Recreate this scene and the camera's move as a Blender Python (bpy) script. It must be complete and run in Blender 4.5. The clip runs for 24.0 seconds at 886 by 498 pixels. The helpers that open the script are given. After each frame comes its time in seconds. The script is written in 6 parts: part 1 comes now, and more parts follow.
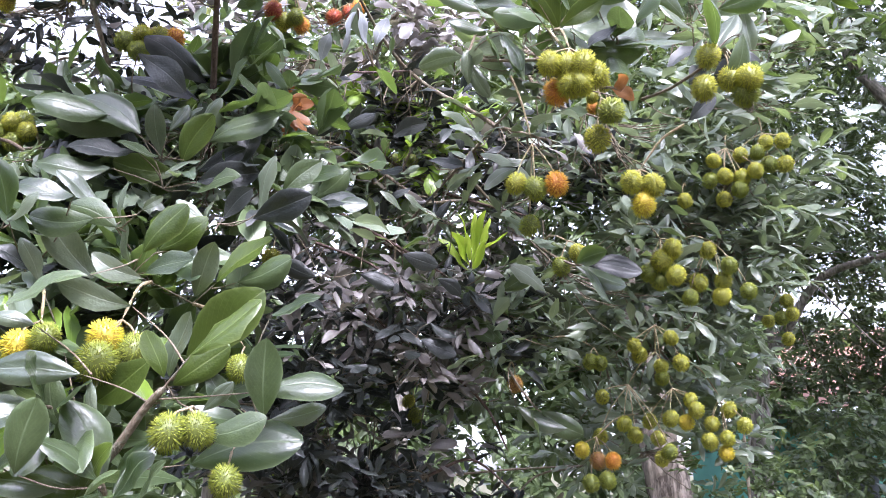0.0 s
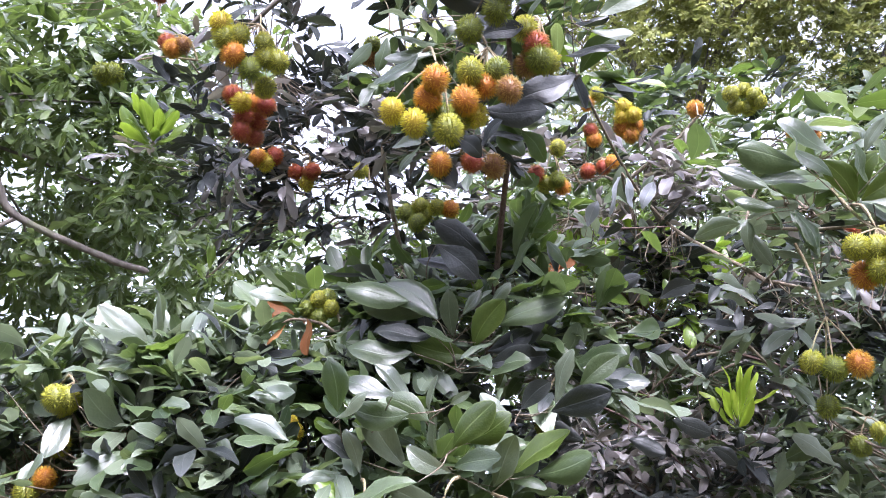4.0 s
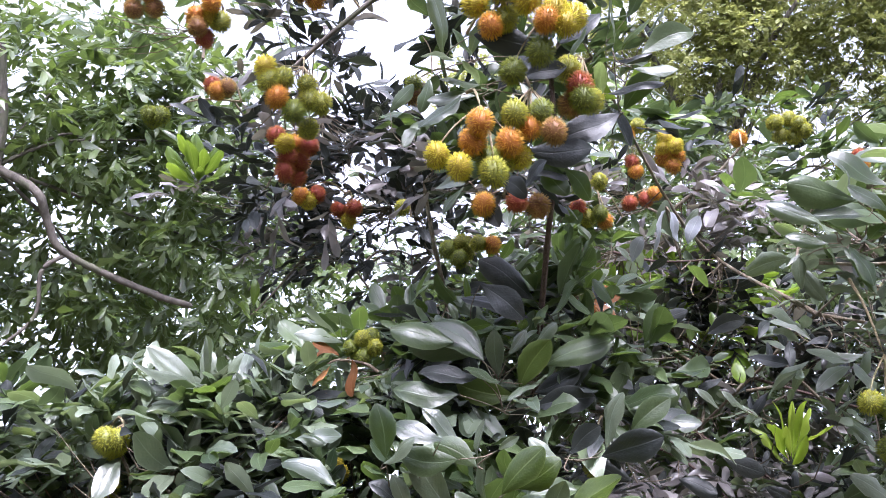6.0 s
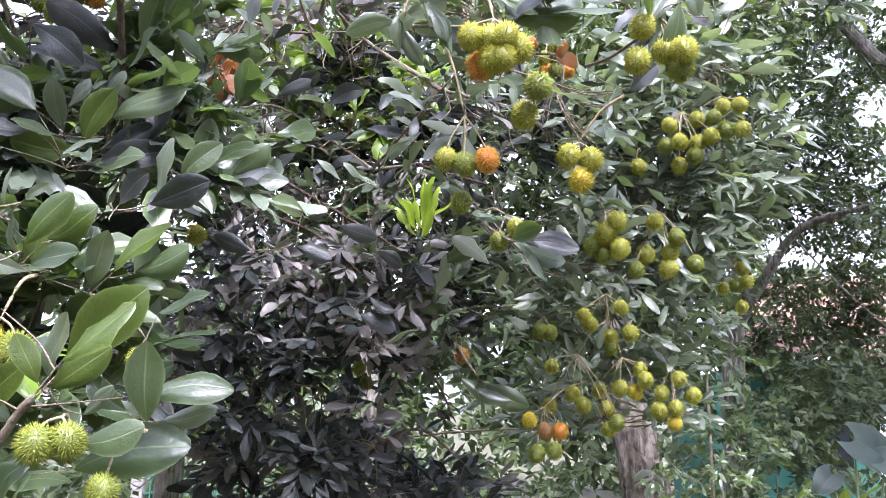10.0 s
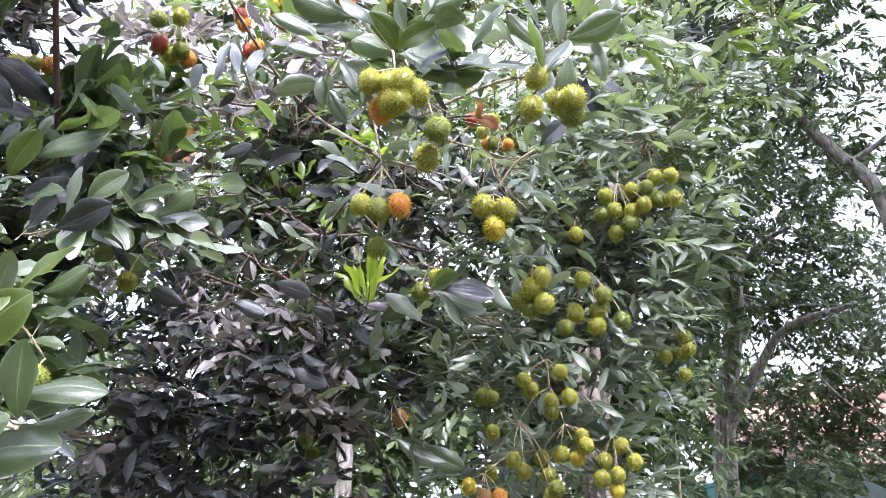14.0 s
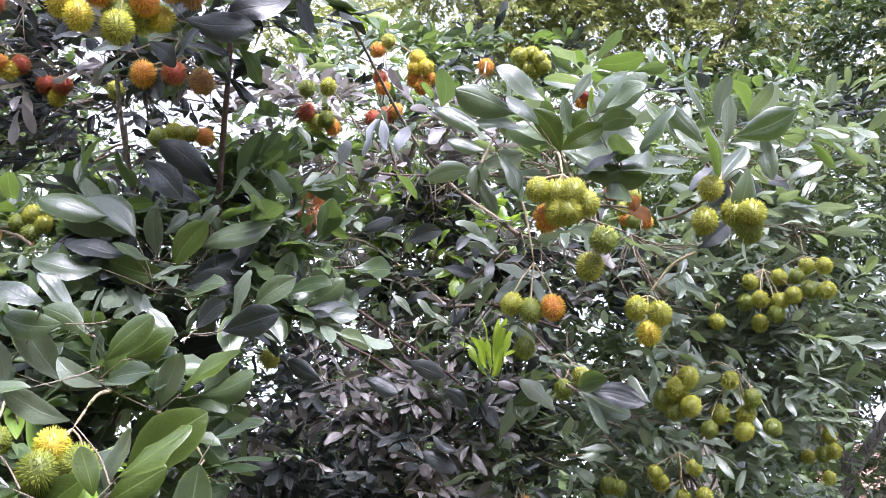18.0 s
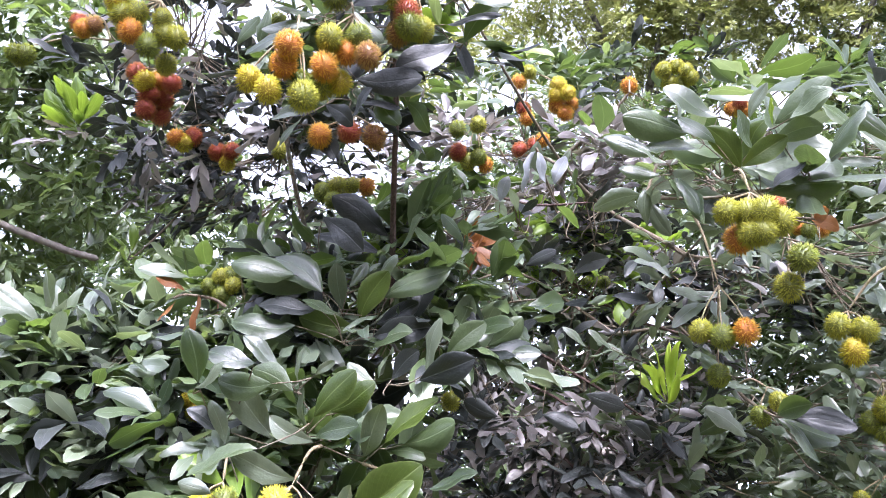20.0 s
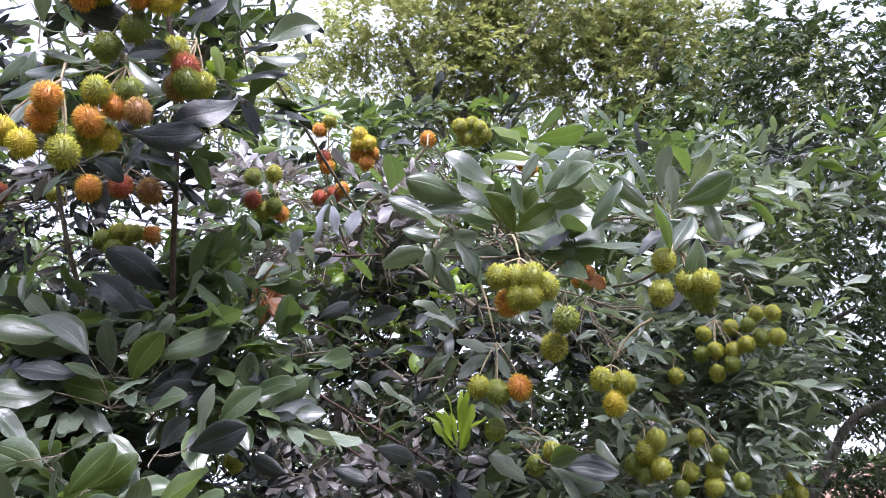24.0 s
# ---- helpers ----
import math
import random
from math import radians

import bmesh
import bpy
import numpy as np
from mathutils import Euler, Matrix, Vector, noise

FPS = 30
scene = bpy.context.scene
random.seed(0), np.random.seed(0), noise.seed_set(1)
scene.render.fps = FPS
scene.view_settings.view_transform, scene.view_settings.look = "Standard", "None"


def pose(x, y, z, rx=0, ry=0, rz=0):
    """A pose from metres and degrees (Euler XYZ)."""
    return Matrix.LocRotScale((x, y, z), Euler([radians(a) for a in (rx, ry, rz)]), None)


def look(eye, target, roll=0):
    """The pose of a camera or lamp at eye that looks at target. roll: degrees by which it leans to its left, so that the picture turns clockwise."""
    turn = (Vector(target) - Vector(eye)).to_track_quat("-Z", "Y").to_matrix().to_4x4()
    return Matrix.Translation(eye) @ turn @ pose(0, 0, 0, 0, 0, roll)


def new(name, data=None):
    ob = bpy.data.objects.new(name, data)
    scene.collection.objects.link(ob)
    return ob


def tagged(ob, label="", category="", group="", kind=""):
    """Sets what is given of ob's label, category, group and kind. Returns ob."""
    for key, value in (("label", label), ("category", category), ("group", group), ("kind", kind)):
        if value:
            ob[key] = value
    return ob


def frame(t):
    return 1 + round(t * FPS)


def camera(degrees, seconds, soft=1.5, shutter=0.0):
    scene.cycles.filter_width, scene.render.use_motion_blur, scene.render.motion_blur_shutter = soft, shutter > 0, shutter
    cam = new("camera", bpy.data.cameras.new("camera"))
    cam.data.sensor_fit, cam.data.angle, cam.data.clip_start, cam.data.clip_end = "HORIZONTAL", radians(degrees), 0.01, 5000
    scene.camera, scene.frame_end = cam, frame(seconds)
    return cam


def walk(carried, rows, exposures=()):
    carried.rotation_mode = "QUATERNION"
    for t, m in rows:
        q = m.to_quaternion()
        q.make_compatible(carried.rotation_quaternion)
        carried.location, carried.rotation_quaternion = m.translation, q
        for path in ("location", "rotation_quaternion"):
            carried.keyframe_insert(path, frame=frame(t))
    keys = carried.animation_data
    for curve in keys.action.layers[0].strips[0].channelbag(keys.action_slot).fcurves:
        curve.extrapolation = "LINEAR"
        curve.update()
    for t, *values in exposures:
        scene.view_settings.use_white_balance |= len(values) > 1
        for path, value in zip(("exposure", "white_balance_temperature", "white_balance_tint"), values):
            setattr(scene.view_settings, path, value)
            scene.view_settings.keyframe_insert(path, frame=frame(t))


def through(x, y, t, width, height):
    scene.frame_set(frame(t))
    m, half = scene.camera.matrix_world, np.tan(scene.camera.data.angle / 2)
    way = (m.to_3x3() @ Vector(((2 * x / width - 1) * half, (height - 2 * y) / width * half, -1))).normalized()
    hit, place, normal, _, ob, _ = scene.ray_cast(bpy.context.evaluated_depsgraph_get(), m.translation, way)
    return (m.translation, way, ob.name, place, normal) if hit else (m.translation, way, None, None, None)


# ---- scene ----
cam = camera(58.8, 24.0, soft=0.6)
PATH = [
    (0, (0.073, 0.134, 1.535), (0.015, 2.058, 2.079), 0.8),
    (0.5, (0.035, 0.119, 1.551), (-0.073, 2.034, 2.117), 1.4),
    (1, (0.033, 0.104, 1.571), (-0.173, 2.006, 2.154), 2.1),
    (1.5, (0.015, 0.099, 1.585), (-0.295, 1.964, 2.236), 3.8),
    (2, (-0.02, 0.09, 1.599), (-0.46, 1.933, 2.237), 3.9),
    (2.5, (-0.049, 0.066, 1.622), (-0.557, 1.883, 2.285), 4.3),
    (3, (-0.059, 0.065, 1.637), (-0.571, 1.868, 2.336), 5.0),
    (3.5, (-0.069, 0.053, 1.658), (-0.614, 1.834, 2.387), 5.7),
    (5.5, (-0.081, 0.012, 1.686), (-0.729, 1.714, 2.513), 6.5),
    (6, (-0.091, 0.026, 1.698), (-0.756, 1.728, 2.511), 6.7),
    (6.5, (-0.083, 0.03, 1.683), (-0.73, 1.762, 2.445), 6.6),
    (7, (-0.086, 0.051, 1.664), (-0.697, 1.824, 2.36), 6.9),
    (7.5, (-0.079, 0.077, 1.648), (-0.625, 1.897, 2.271), 6.5),
    (8, (-0.058, 0.103, 1.639), (-0.506, 1.966, 2.21), 5.7),
    (8.5, (0.012, 0.135, 1.638), (-0.353, 2.032, 2.158), 4.6),
    (9, (0.085, 0.154, 1.65), (-0.168, 2.076, 2.143), 2.6),
    (9.5, (0.144, 0.165, 1.637), (0.001, 2.101, 2.117), 1.7),
    (10, (0.206, 0.183, 1.623), (0.176, 2.14, 2.033), 0.6),
    (10.5, (0.272, 0.211, 1.606), (0.34, 2.18, 1.946), -0.1),
    (12.5, (0.378, 0.221, 1.468), (0.357, 2.143, 2.021), 2.3),
    (13, (0.399, 0.19, 1.456), (0.37, 2.098, 2.055), 1.9),
    (13.5, (0.414, 0.182, 1.458), (0.387, 2.071, 2.113), 0.7),
    (14, (0.408, 0.168, 1.46), (0.366, 2.046, 2.146), 0.9),
    (14.5, (0.398, 0.178, 1.512), (0.302, 2.031, 2.258), 2.4),
    (15, (0.393, 0.172, 1.55), (0.271, 2.013, 2.322), 3.3),
    (15.5, (0.372, 0.169, 1.567), (0.241, 2.021, 2.311), 3.9),
    (16, (0.361, 0.169, 1.59), (0.23, 2.039, 2.286), 3.6),
    (16.5, (0.334, 0.164, 1.597), (0.184, 2.036, 2.287), 5.3),
    (17, (0.304, 0.168, 1.608), (0.112, 2.024, 2.327), 6.3),
    (17.5, (0.279, 0.159, 1.624), (0.049, 2.01, 2.344), 6.7),
    (19.5, (0.191, 0.137, 1.65), (-0.277, 1.938, 2.382), 5.0),
    (20, (0.152, 0.13, 1.657), (-0.429, 1.892, 2.401), 5.4),
    (20.5, (0.102, 0.09, 1.667), (-0.558, 1.811, 2.442), 6.8),
    (21, (0.066, 0.074, 1.682), (-0.617, 1.777, 2.479), 7.2),
    (21.5, (0.061, 0.059, 1.695), (-0.652, 1.731, 2.531), 6.5),
    (22, (0.082, 0.055, 1.711), (-0.548, 1.734, 2.597), 5.3),
    (22.5, (0.128, 0.05, 1.705), (-0.363, 1.769, 2.601), 3.8),
    (23, (0.147, 0.076, 1.711), (-0.228, 1.83, 2.596), 2.9),
    (23.5, (0.183, 0.094, 1.712), (-0.058, 1.879, 2.58), 1.9),
    (24, (0.227, 0.115, 1.708), (0.095, 1.924, 2.551), 0.5),
]
walk(cam, [(t, look(eye, target, roll)) for t, eye, target, roll in PATH], [(0.0, 2.16, 5640, 26), (3.0, 2.06, 5640, 26), (6.0, 1.7, 5640, 26), (10.0, 2.24, 5640, 26), (14.0, 2.27, 5640, 26), (17.0, 2.0, 5640, 26), (20.0, 2.08, 5640, 26), (22.0, 1.71, 5640, 26), (24.0, 1.48, 5640, 26)])
SKY, SUN = 0.25, 2.1
TRUNK_FOOT = (-1.06, 3.66, 0.00)

# ---- light ----
world = bpy.data.worlds.new("overcast_sky")
scene.world = world
world.use_nodes = True
wn, wl = world.node_tree.nodes, world.node_tree.links
wn.clear()
sky = wn.new("ShaderNodeTexSky")
sky.sky_type, sky.sun_disc = "NISHITA", False
sky.sun_elevation, sky.sun_rotation = radians(53), radians(159)
sky.air_density, sky.dust_density, sky.ozone_density = 1.0, 3.0, 1.0
grey = wn.new("ShaderNodeHueSaturation")
grey.inputs["Saturation"].default_value = 0.3
sky_bg = wn.new("ShaderNodeBackground")
sky_bg.inputs["Strength"].default_value = SKY
world_out = wn.new("ShaderNodeOutputWorld")
wl.new(sky.outputs[0], grey.inputs["Color"])
wl.new(grey.outputs[0], sky_bg.inputs["Color"])
wl.new(sky_bg.outputs[0], world_out.inputs["Surface"])

sun_data = bpy.data.lights.new("sun", "SUN")
sun_data.energy, sun_data.angle, sun_data.color = SUN, radians(20), (1.0, 0.96, 0.9)
sun = new("sun", sun_data)
sun.matrix_world = look((0, 0, 20), (-4.3, 11.2, 4.1))

# ---- materials ----


class Nodes:
    """A small helper for writing node materials."""

    def __init__(self, name):
        self.mat = bpy.data.materials.new(name)
        self.mat.use_nodes = True
        self.tree = self.mat.node_tree
        self.tree.nodes.clear()
        self.out = self.add("ShaderNodeOutputMaterial")

    def add(self, kind):
        return self.tree.nodes.new(kind)

    def link(self, a, b):
        self.tree.links.new(a, b)

    def put(self, socket, value):
        if isinstance(value, bpy.types.NodeSocket):
            self.link(value, socket)
        else:
            socket.default_value = value

    def math(self, op, a, b=0.0, c=0.0):
        node = self.add("ShaderNodeMath")
        node.operation = op
        for i, v in enumerate((a, b, c)):
            self.put(node.inputs[i], v)
        return node.outputs[0]

    def mix(self, fac, a, b):
        node = self.add("ShaderNodeMix")
        node.data_type = "RGBA"
        self.put(node.inputs[0], fac)
        self.put(node.inputs[6], a if isinstance(a, bpy.types.NodeSocket) else (*a, 1))
        self.put(node.inputs[7], b if isinstance(b, bpy.types.NodeSocket) else (*b, 1))
        return node.outputs[2]

    def ramp(self, fac, stops):
        node = self.add("ShaderNodeValToRGB")
        els = node.color_ramp.elements
        while len(els) < len(stops):
            els.new(0.5)
        for el, (pos, col) in zip(els, stops):
            el.position, el.color = pos, (*col, 1)
        self.put(node.inputs[0], fac)
        return node.outputs[0]

    def noise(self, scale, detail=3.0, vector=None, rough=0.55):
        node = self.add("ShaderNodeTexNoise")
        node.inputs["Scale"].default_value = scale
        node.inputs["Detail"].default_value = detail
        node.inputs["Roughness"].default_value = rough
        if vector is not None:
            self.link(vector, node.inputs["Vector"])
        return node.outputs[0]

    def object_coords(self):
        return self.add("ShaderNodeTexCoord").outputs["Object"]

    def uv(self):
        sep = self.add("ShaderNodeSeparateXYZ")
        self.link(self.add("ShaderNodeUVMap").outputs[0], sep.inputs[0])
        return sep.outputs[0], sep.outputs[1]

    def bump(self, height, strength=0.3, distance=0.002):
        node = self.add("ShaderNodeBump")
        node.inputs["Strength"].default_value = strength
        node.inputs["Distance"].default_value = distance
        self.link(height, node.inputs["Height"])
        return node.outputs[0]

    def surface(self, color, rough=0.6, normal=None, spec=0.5, through=None, share=0.25, metal=0.0, coat=0.0):
        p = self.add("ShaderNodeBsdfPrincipled")
        self.put(p.inputs["Base Color"], color if isinstance(color, bpy.types.NodeSocket) else (*color, 1))
        self.put(p.inputs["Roughness"], rough)
        self.put(p.inputs["Specular IOR Level"], spec)
        self.put(p.inputs["Metallic"], metal)
        p.inputs["Coat Weight"].default_value = coat
        p.inputs["Coat Roughness"].default_value = 0.22
        if normal is not None:
            self.link(normal, p.inputs["Normal"])
        shader = p.outputs[0]
        if through is not None:
            t = self.add("ShaderNodeBsdfTranslucent")
            self.put(t.inputs["Color"], through if isinstance(through, bpy.types.NodeSocket) else (*through, 1))
            m = self.add("ShaderNodeMixShader")
            m.inputs[0].default_value = share
            self.link(shader, m.inputs[1])
            self.link(t.outputs[0], m.inputs[2])
            shader = m.outputs[0]
        self.link(shader, self.out.inputs["Surface"])
        return self.mat


def leaf_material(name, dark, light, rib, glow, rough=0.38, share=0.22, single=False, spec=0.5, coat=0.28):
    """A leaf blade: leaf-to-leaf colour change, pale midrib, side veins, blotches, thin enough to let light through."""
    n = Nodes(name)
    u, v = n.uv()
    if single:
        # single leaves darkened in the colour to offset the strong light on them
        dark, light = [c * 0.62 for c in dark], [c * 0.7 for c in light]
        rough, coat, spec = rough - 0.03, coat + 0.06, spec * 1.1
        rnd = n.add("ShaderNodeObjectInfo").outputs["Random"]
    else:
        rnd = n.add("ShaderNodeNewGeometry").outputs["Random Per Island"]
    co = n.object_coords()
    side = n.math("ABSOLUTE", n.math("SUBTRACT", u, 0.5))
    mid = n.math("SUBTRACT", 1.0, n.math("SMOOTH_MIN", n.math("MULTIPLY", side, 28.0), 1.0, 0.2))
    wave = n.math("SINE", n.math("MULTIPLY", n.math("SUBTRACT", n.math("MULTIPLY", v, 11.0), n.math("MULTIPLY", side, 9.0)), 6.283))
    vein = n.math("POWER", n.math("MULTIPLY_ADD", wave, 0.5, 0.5), 12.0)
    blotch = n.noise(38.0, 4.0, co)
    wide = n.noise(9.0, 2.0, co)
    base = n.mix(n.math("ADD", n.math("MULTIPLY_ADD", blotch, 0.5, n.math("SUBTRACT", n.math("MULTIPLY", rnd, 1.0), 0.5)), n.math("MULTIPLY", wide, 0.5)), dark, light)
    base = n.mix(n.math("MULTIPLY", vein, 0.05), base, rib)
    base = n.mix(n.math("MULTIPLY", mid, 0.38), base, rib)
    rim = n.math("POWER", n.math("MULTIPLY", side, 2.0), 14.0)
    base = n.mix(n.math("MULTIPLY", rim, 0.45), base, rib)
    speck = n.math("GREATER_THAN", n.noise(170.0, 2.0, co), 0.71)
    base = n.mix(n.math("MULTIPLY", speck, 0.5), base, (0.16, 0.12, 0.05))
    height = n.math("ADD", n.math("MULTIPLY", vein, -0.14), n.math("ADD", n.math("MULTIPLY", mid, -1.0), n.math("MULTIPLY", n.noise(18.0, 1.0, co), 1.3)))
    gloss = n.math("MULTIPLY_ADD", n.noise(22.0, 3.0, co), 0.28, rough - 0.14)
    return n.surface(base, gloss, n.bump(height, 0.35, 0.0018), spec, n.mix(rnd, glow, light), share, coat=coat)


M = {}
for tag, single in (("", False), ("_one", True)):
    M["leaf" + tag] = leaf_material("leaf_dark_green" + tag, (0.014, 0.028, 0.013), (0.094, 0.134, 0.053), (0.22, 0.28, 0.16), (0.24, 0.37, 0.05), 0.4, 0.24, single, 0.5, 0.12)
    # paler copy of leaf; sky sheen and brightness are put into its colour
    M["pale" + tag] = leaf_material("leaf_sheen_grey_green" + tag, (0.044, 0.066, 0.042), (0.2, 0.242, 0.158), (0.32, 0.36, 0.27), (0.3, 0.4, 0.1), 0.36, 0.28, single, 0.8, 0.24)
    # purple-grey cast of shaded leaves, its colour lightened to brighten the crown's centre
    M["shade" + tag] = leaf_material("leaf_lightened_purple_green" + tag, (0.068, 0.062, 0.064), (0.26, 0.235, 0.222), (0.28, 0.25, 0.22), (0.24, 0.22, 0.13), 0.42, 0.26, single, 0.65, 0.15)
    M["young" + tag] = leaf_material("leaf_young_green" + tag, (0.1, 0.18, 0.02), (0.2, 0.31, 0.035), (0.34, 0.42, 0.12), (0.36, 0.52, 0.04), 0.4, 0.35, single)
    M["spring" + tag] = leaf_material("leaf_spring_green" + tag, (0.42, 0.6, 0.06), (0.58, 0.76, 0.08), (0.6, 0.74, 0.22), (0.6, 0.85, 0.06), 0.4, 0.42, single)
    # yellow-olive copy of leaf; light shining through the blade is put into its colour
    M["lit" + tag] = leaf_material("leaf_lit_olive_green" + tag, (0.03, 0.055, 0.007), (0.075, 0.115, 0.013), (0.2, 0.25, 0.08), (0.24, 0.33, 0.03), 0.42, 0.2, single, 0.4, 0.08)
    # near-black copy of leaf; the shade inside the crown is put into its colour
    M["deep" + tag] = leaf_material("leaf_shade_green" + tag, (0.01, 0.014, 0.014), (0.038, 0.044, 0.04), (0.12, 0.13, 0.12), (0.1, 0.12, 0.05), 0.48, 0.12, single, 0.36, 0.05)
    M["dry" + tag] = leaf_material("leaf_dry_orange" + tag, (0.2, 0.07, 0.02), (0.42, 0.18, 0.05), (0.34, 0.18, 0.08), (0.5, 0.2, 0.05), 0.6, 0.3, single, 0.3)
    M["white" + tag] = leaf_material("leaf_pale_underside" + tag, (0.36, 0.38, 0.42), (0.54, 0.56, 0.6), (0.55, 0.58, 0.55), (0.3, 0.34, 0.25), 0.5, 0.2, single)
M["far_dark"] = leaf_material("far_leaf_dark", (0.02, 0.034, 0.014), (0.085, 0.118, 0.04), (0.14, 0.18, 0.08), (0.18, 0.27, 0.06), 0.45, 0.28, False, 0.35, 0.1)
M["far_bright"] = leaf_material("far_leaf_bright", (0.026, 0.046, 0.016), (0.135, 0.185, 0.058), (0.24, 0.31, 0.15), (0.32, 0.46, 0.07), 0.34, 0.28, False, 0.8, 0.3)
M["far_olive"] = leaf_material("far_leaf_olive", (0.12, 0.14, 0.035), (0.33, 0.35, 0.11), (0.3, 0.3, 0.14), (0.55, 0.58, 0.15), 0.5, 0.42, False, 0.4, 0.1)


def bark_material(name, dark, light, scale=30.0, stretch=0.25, moss=(0.1, 0.11, 0.06), low=0.3, high=0.7):
    n = Nodes(name)
    co = n.object_coords()
    mapping = n.add("ShaderNodeMapping")
    mapping.inputs["Scale"].default_value = (1, 1, stretch)
    n.link(co, mapping.inputs["Vector"])
    grain = n.noise(scale, 6.0, mapping.outputs[0], 0.65)
    patch = n.noise(scale * 0.22, 3.0, co)
    col = n.ramp(grain, [(low, dark), (high, light)])
    col = n.mix(n.math("MULTIPLY", n.math("GREATER_THAN", patch, 0.56), 0.5), col, moss)
    return n.surface(col, 0.85, n.bump(grain, 0.8, 0.01), 0.25)


M["twig"] = bark_material("twig_bark", (0.1, 0.075, 0.05), (0.27, 0.22, 0.16), 160.0, 0.4, (0.2, 0.2, 0.15))
M["red_twig"] = bark_material("reddish_twig_bark", (0.06, 0.04, 0.034), (0.15, 0.1, 0.085), 160.0, 0.4, (0.14, 0.1, 0.08))
M["stalk"] = bark_material("fruit_stalk_bark", (0.22, 0.17, 0.1), (0.42, 0.34, 0.22), 220.0, 0.4, (0.3, 0.32, 0.14))
M["bark"] = bark_material("grey_bark", (0.075, 0.066, 0.056), (0.3, 0.27, 0.235), 30.0, 0.2, (0.12, 0.13, 0.09), 0.38, 0.64)
M["rough_bark"] = bark_material("peeling_brown_bark", (0.035, 0.027, 0.02), (0.2, 0.17, 0.14), 22.0, 0.14, (0.1, 0.085, 0.06), 0.43, 0.58)
M["limb"] = bark_material("smooth_limb_bark", (0.08, 0.07, 0.06), (0.2, 0.175, 0.15), 24.0, 0.5)

FRUIT = {
    "g": ((0.15, 0.165, 0.022), (0.255, 0.255, 0.03), (0.4, 0.395, 0.05)),
    "d": ((0.1, 0.12, 0.02), (0.16, 0.19, 0.025), (0.26, 0.29, 0.04)),
    "y": ((0.42, 0.3, 0.03), (0.54, 0.43, 0.03), (0.66, 0.6, 0.06)),
    "o": ((0.5, 0.17, 0.025), (0.6, 0.25, 0.03), (0.66, 0.44, 0.06)),
    "r": ((0.34, 0.05, 0.03), (0.42, 0.085, 0.035), (0.42, 0.2, 0.06)),
    "b": ((0.16, 0.07, 0.03), (0.3, 0.14, 0.04), (0.36, 0.26, 0.07)),
}


def fruit_materials(key):
    skin, low, tip = FRUIT[key]
    n = Nodes("fruit_skin_" + key)
    blot = n.noise(55.0, 3.0, n.object_coords())
    rnd = n.add("ShaderNodeObjectInfo").outputs["Random"]
    a = n.surface(n.mix(n.math("MULTIPLY_ADD", rnd, 0.4, n.math("MULTIPLY", blot, 0.5)), skin, [0.7 * c for c in low]), 0.55, n.bump(blot, 0.4, 0.001))
    n = Nodes("fruit_spine_" + key)
    u, v = n.uv()
    rnd = n.add("ShaderNodeObjectInfo").outputs["Random"]
    tone = n.math("MULTIPLY_ADD", n.noise(70.0, 2.0, n.object_coords()), 0.4, n.math("MULTIPLY_ADD", rnd, 0.3, -0.35))
    col = n.mix(n.math("ADD", v, tone), low, tip)
    b = n.surface(col, 0.5, None, 0.4, tip, 0.42)
    return a, b


FRUIT = {key: tuple(tuple(min(0.8, c * g * {"g": 1.36, "d": 1.28, "r": 1.1, "b": 1.3}.get(key, 1.1)) for c in col) for col, g in zip(cols, (0.75, 1.0, 1.12))) for key, cols in FRUIT.items()}
FM = {key: fruit_materials(key) for key in FRUIT}


def plain_material(name, a, b, scale, rough=0.8, strength=0.3, spec=0.4):
    n = Nodes(name)
    co = n.object_coords()
    fine, wide = n.noise(scale, 5.0, co), n.noise(scale * 0.12, 3.0, co)
    col = n.mix(n.math("MULTIPLY_ADD", fine, 0.6, n.math("MULTIPLY", wide, 0.4)), a, b)
    return n.surface(col, rough, n.bump(fine, strength, 0.01), spec)


M["ground"] = plain_material("earth_and_grass", (0.03, 0.045, 0.015), (0.11, 0.09, 0.055), 3.0, 0.95, 0.8, 0.2)
M["turquoise"] = plain_material("turquoise_wall_paint", (0.05, 0.2, 0.16), (0.1, 0.3, 0.24), 5.0)
M["white_wall"] = plain_material("whitewashed_wall", (0.68, 0.68, 0.66), (0.82, 0.82, 0.8), 4.0)
M["post"] = plain_material("grey_concrete", (0.16, 0.15, 0.14), (0.32, 0.3, 0.28), 14.0)
M["roof"] = plain_material("orange_clay_roof", (0.26, 0.13, 0.09), (0.4, 0.24, 0.18), 7.0)
M["net"] = plain_material("green_fence_paint", (0.015, 0.07, 0.045), (0.035, 0.12, 0.08), 12.0)
M["taro"] = leaf_material("blue_green_large_leaf", (0.014, 0.03, 0.022), (0.035, 0.06, 0.045), (0.05, 0.08, 0.06), (0.1, 0.16, 0.1), 0.6, 0.12, True, 0.25, 0.0)
M["lime"] = leaf_material("lime_green_large_leaf", (0.16, 0.26, 0.03), (0.3, 0.42, 0.05), (0.45, 0.55, 0.15), (0.5, 0.65, 0.06), 0.45, 0.35, True)
M["young_stem"] = plain_material("green_leaf_stalk", (0.07, 0.11, 0.045), (0.16, 0.2, 0.1), 30.0, 0.5)
M["door"] = plain_material("dark_window_glass", (0.02, 0.025, 0.03), (0.05, 0.055, 0.06), 6.0, 0.2)

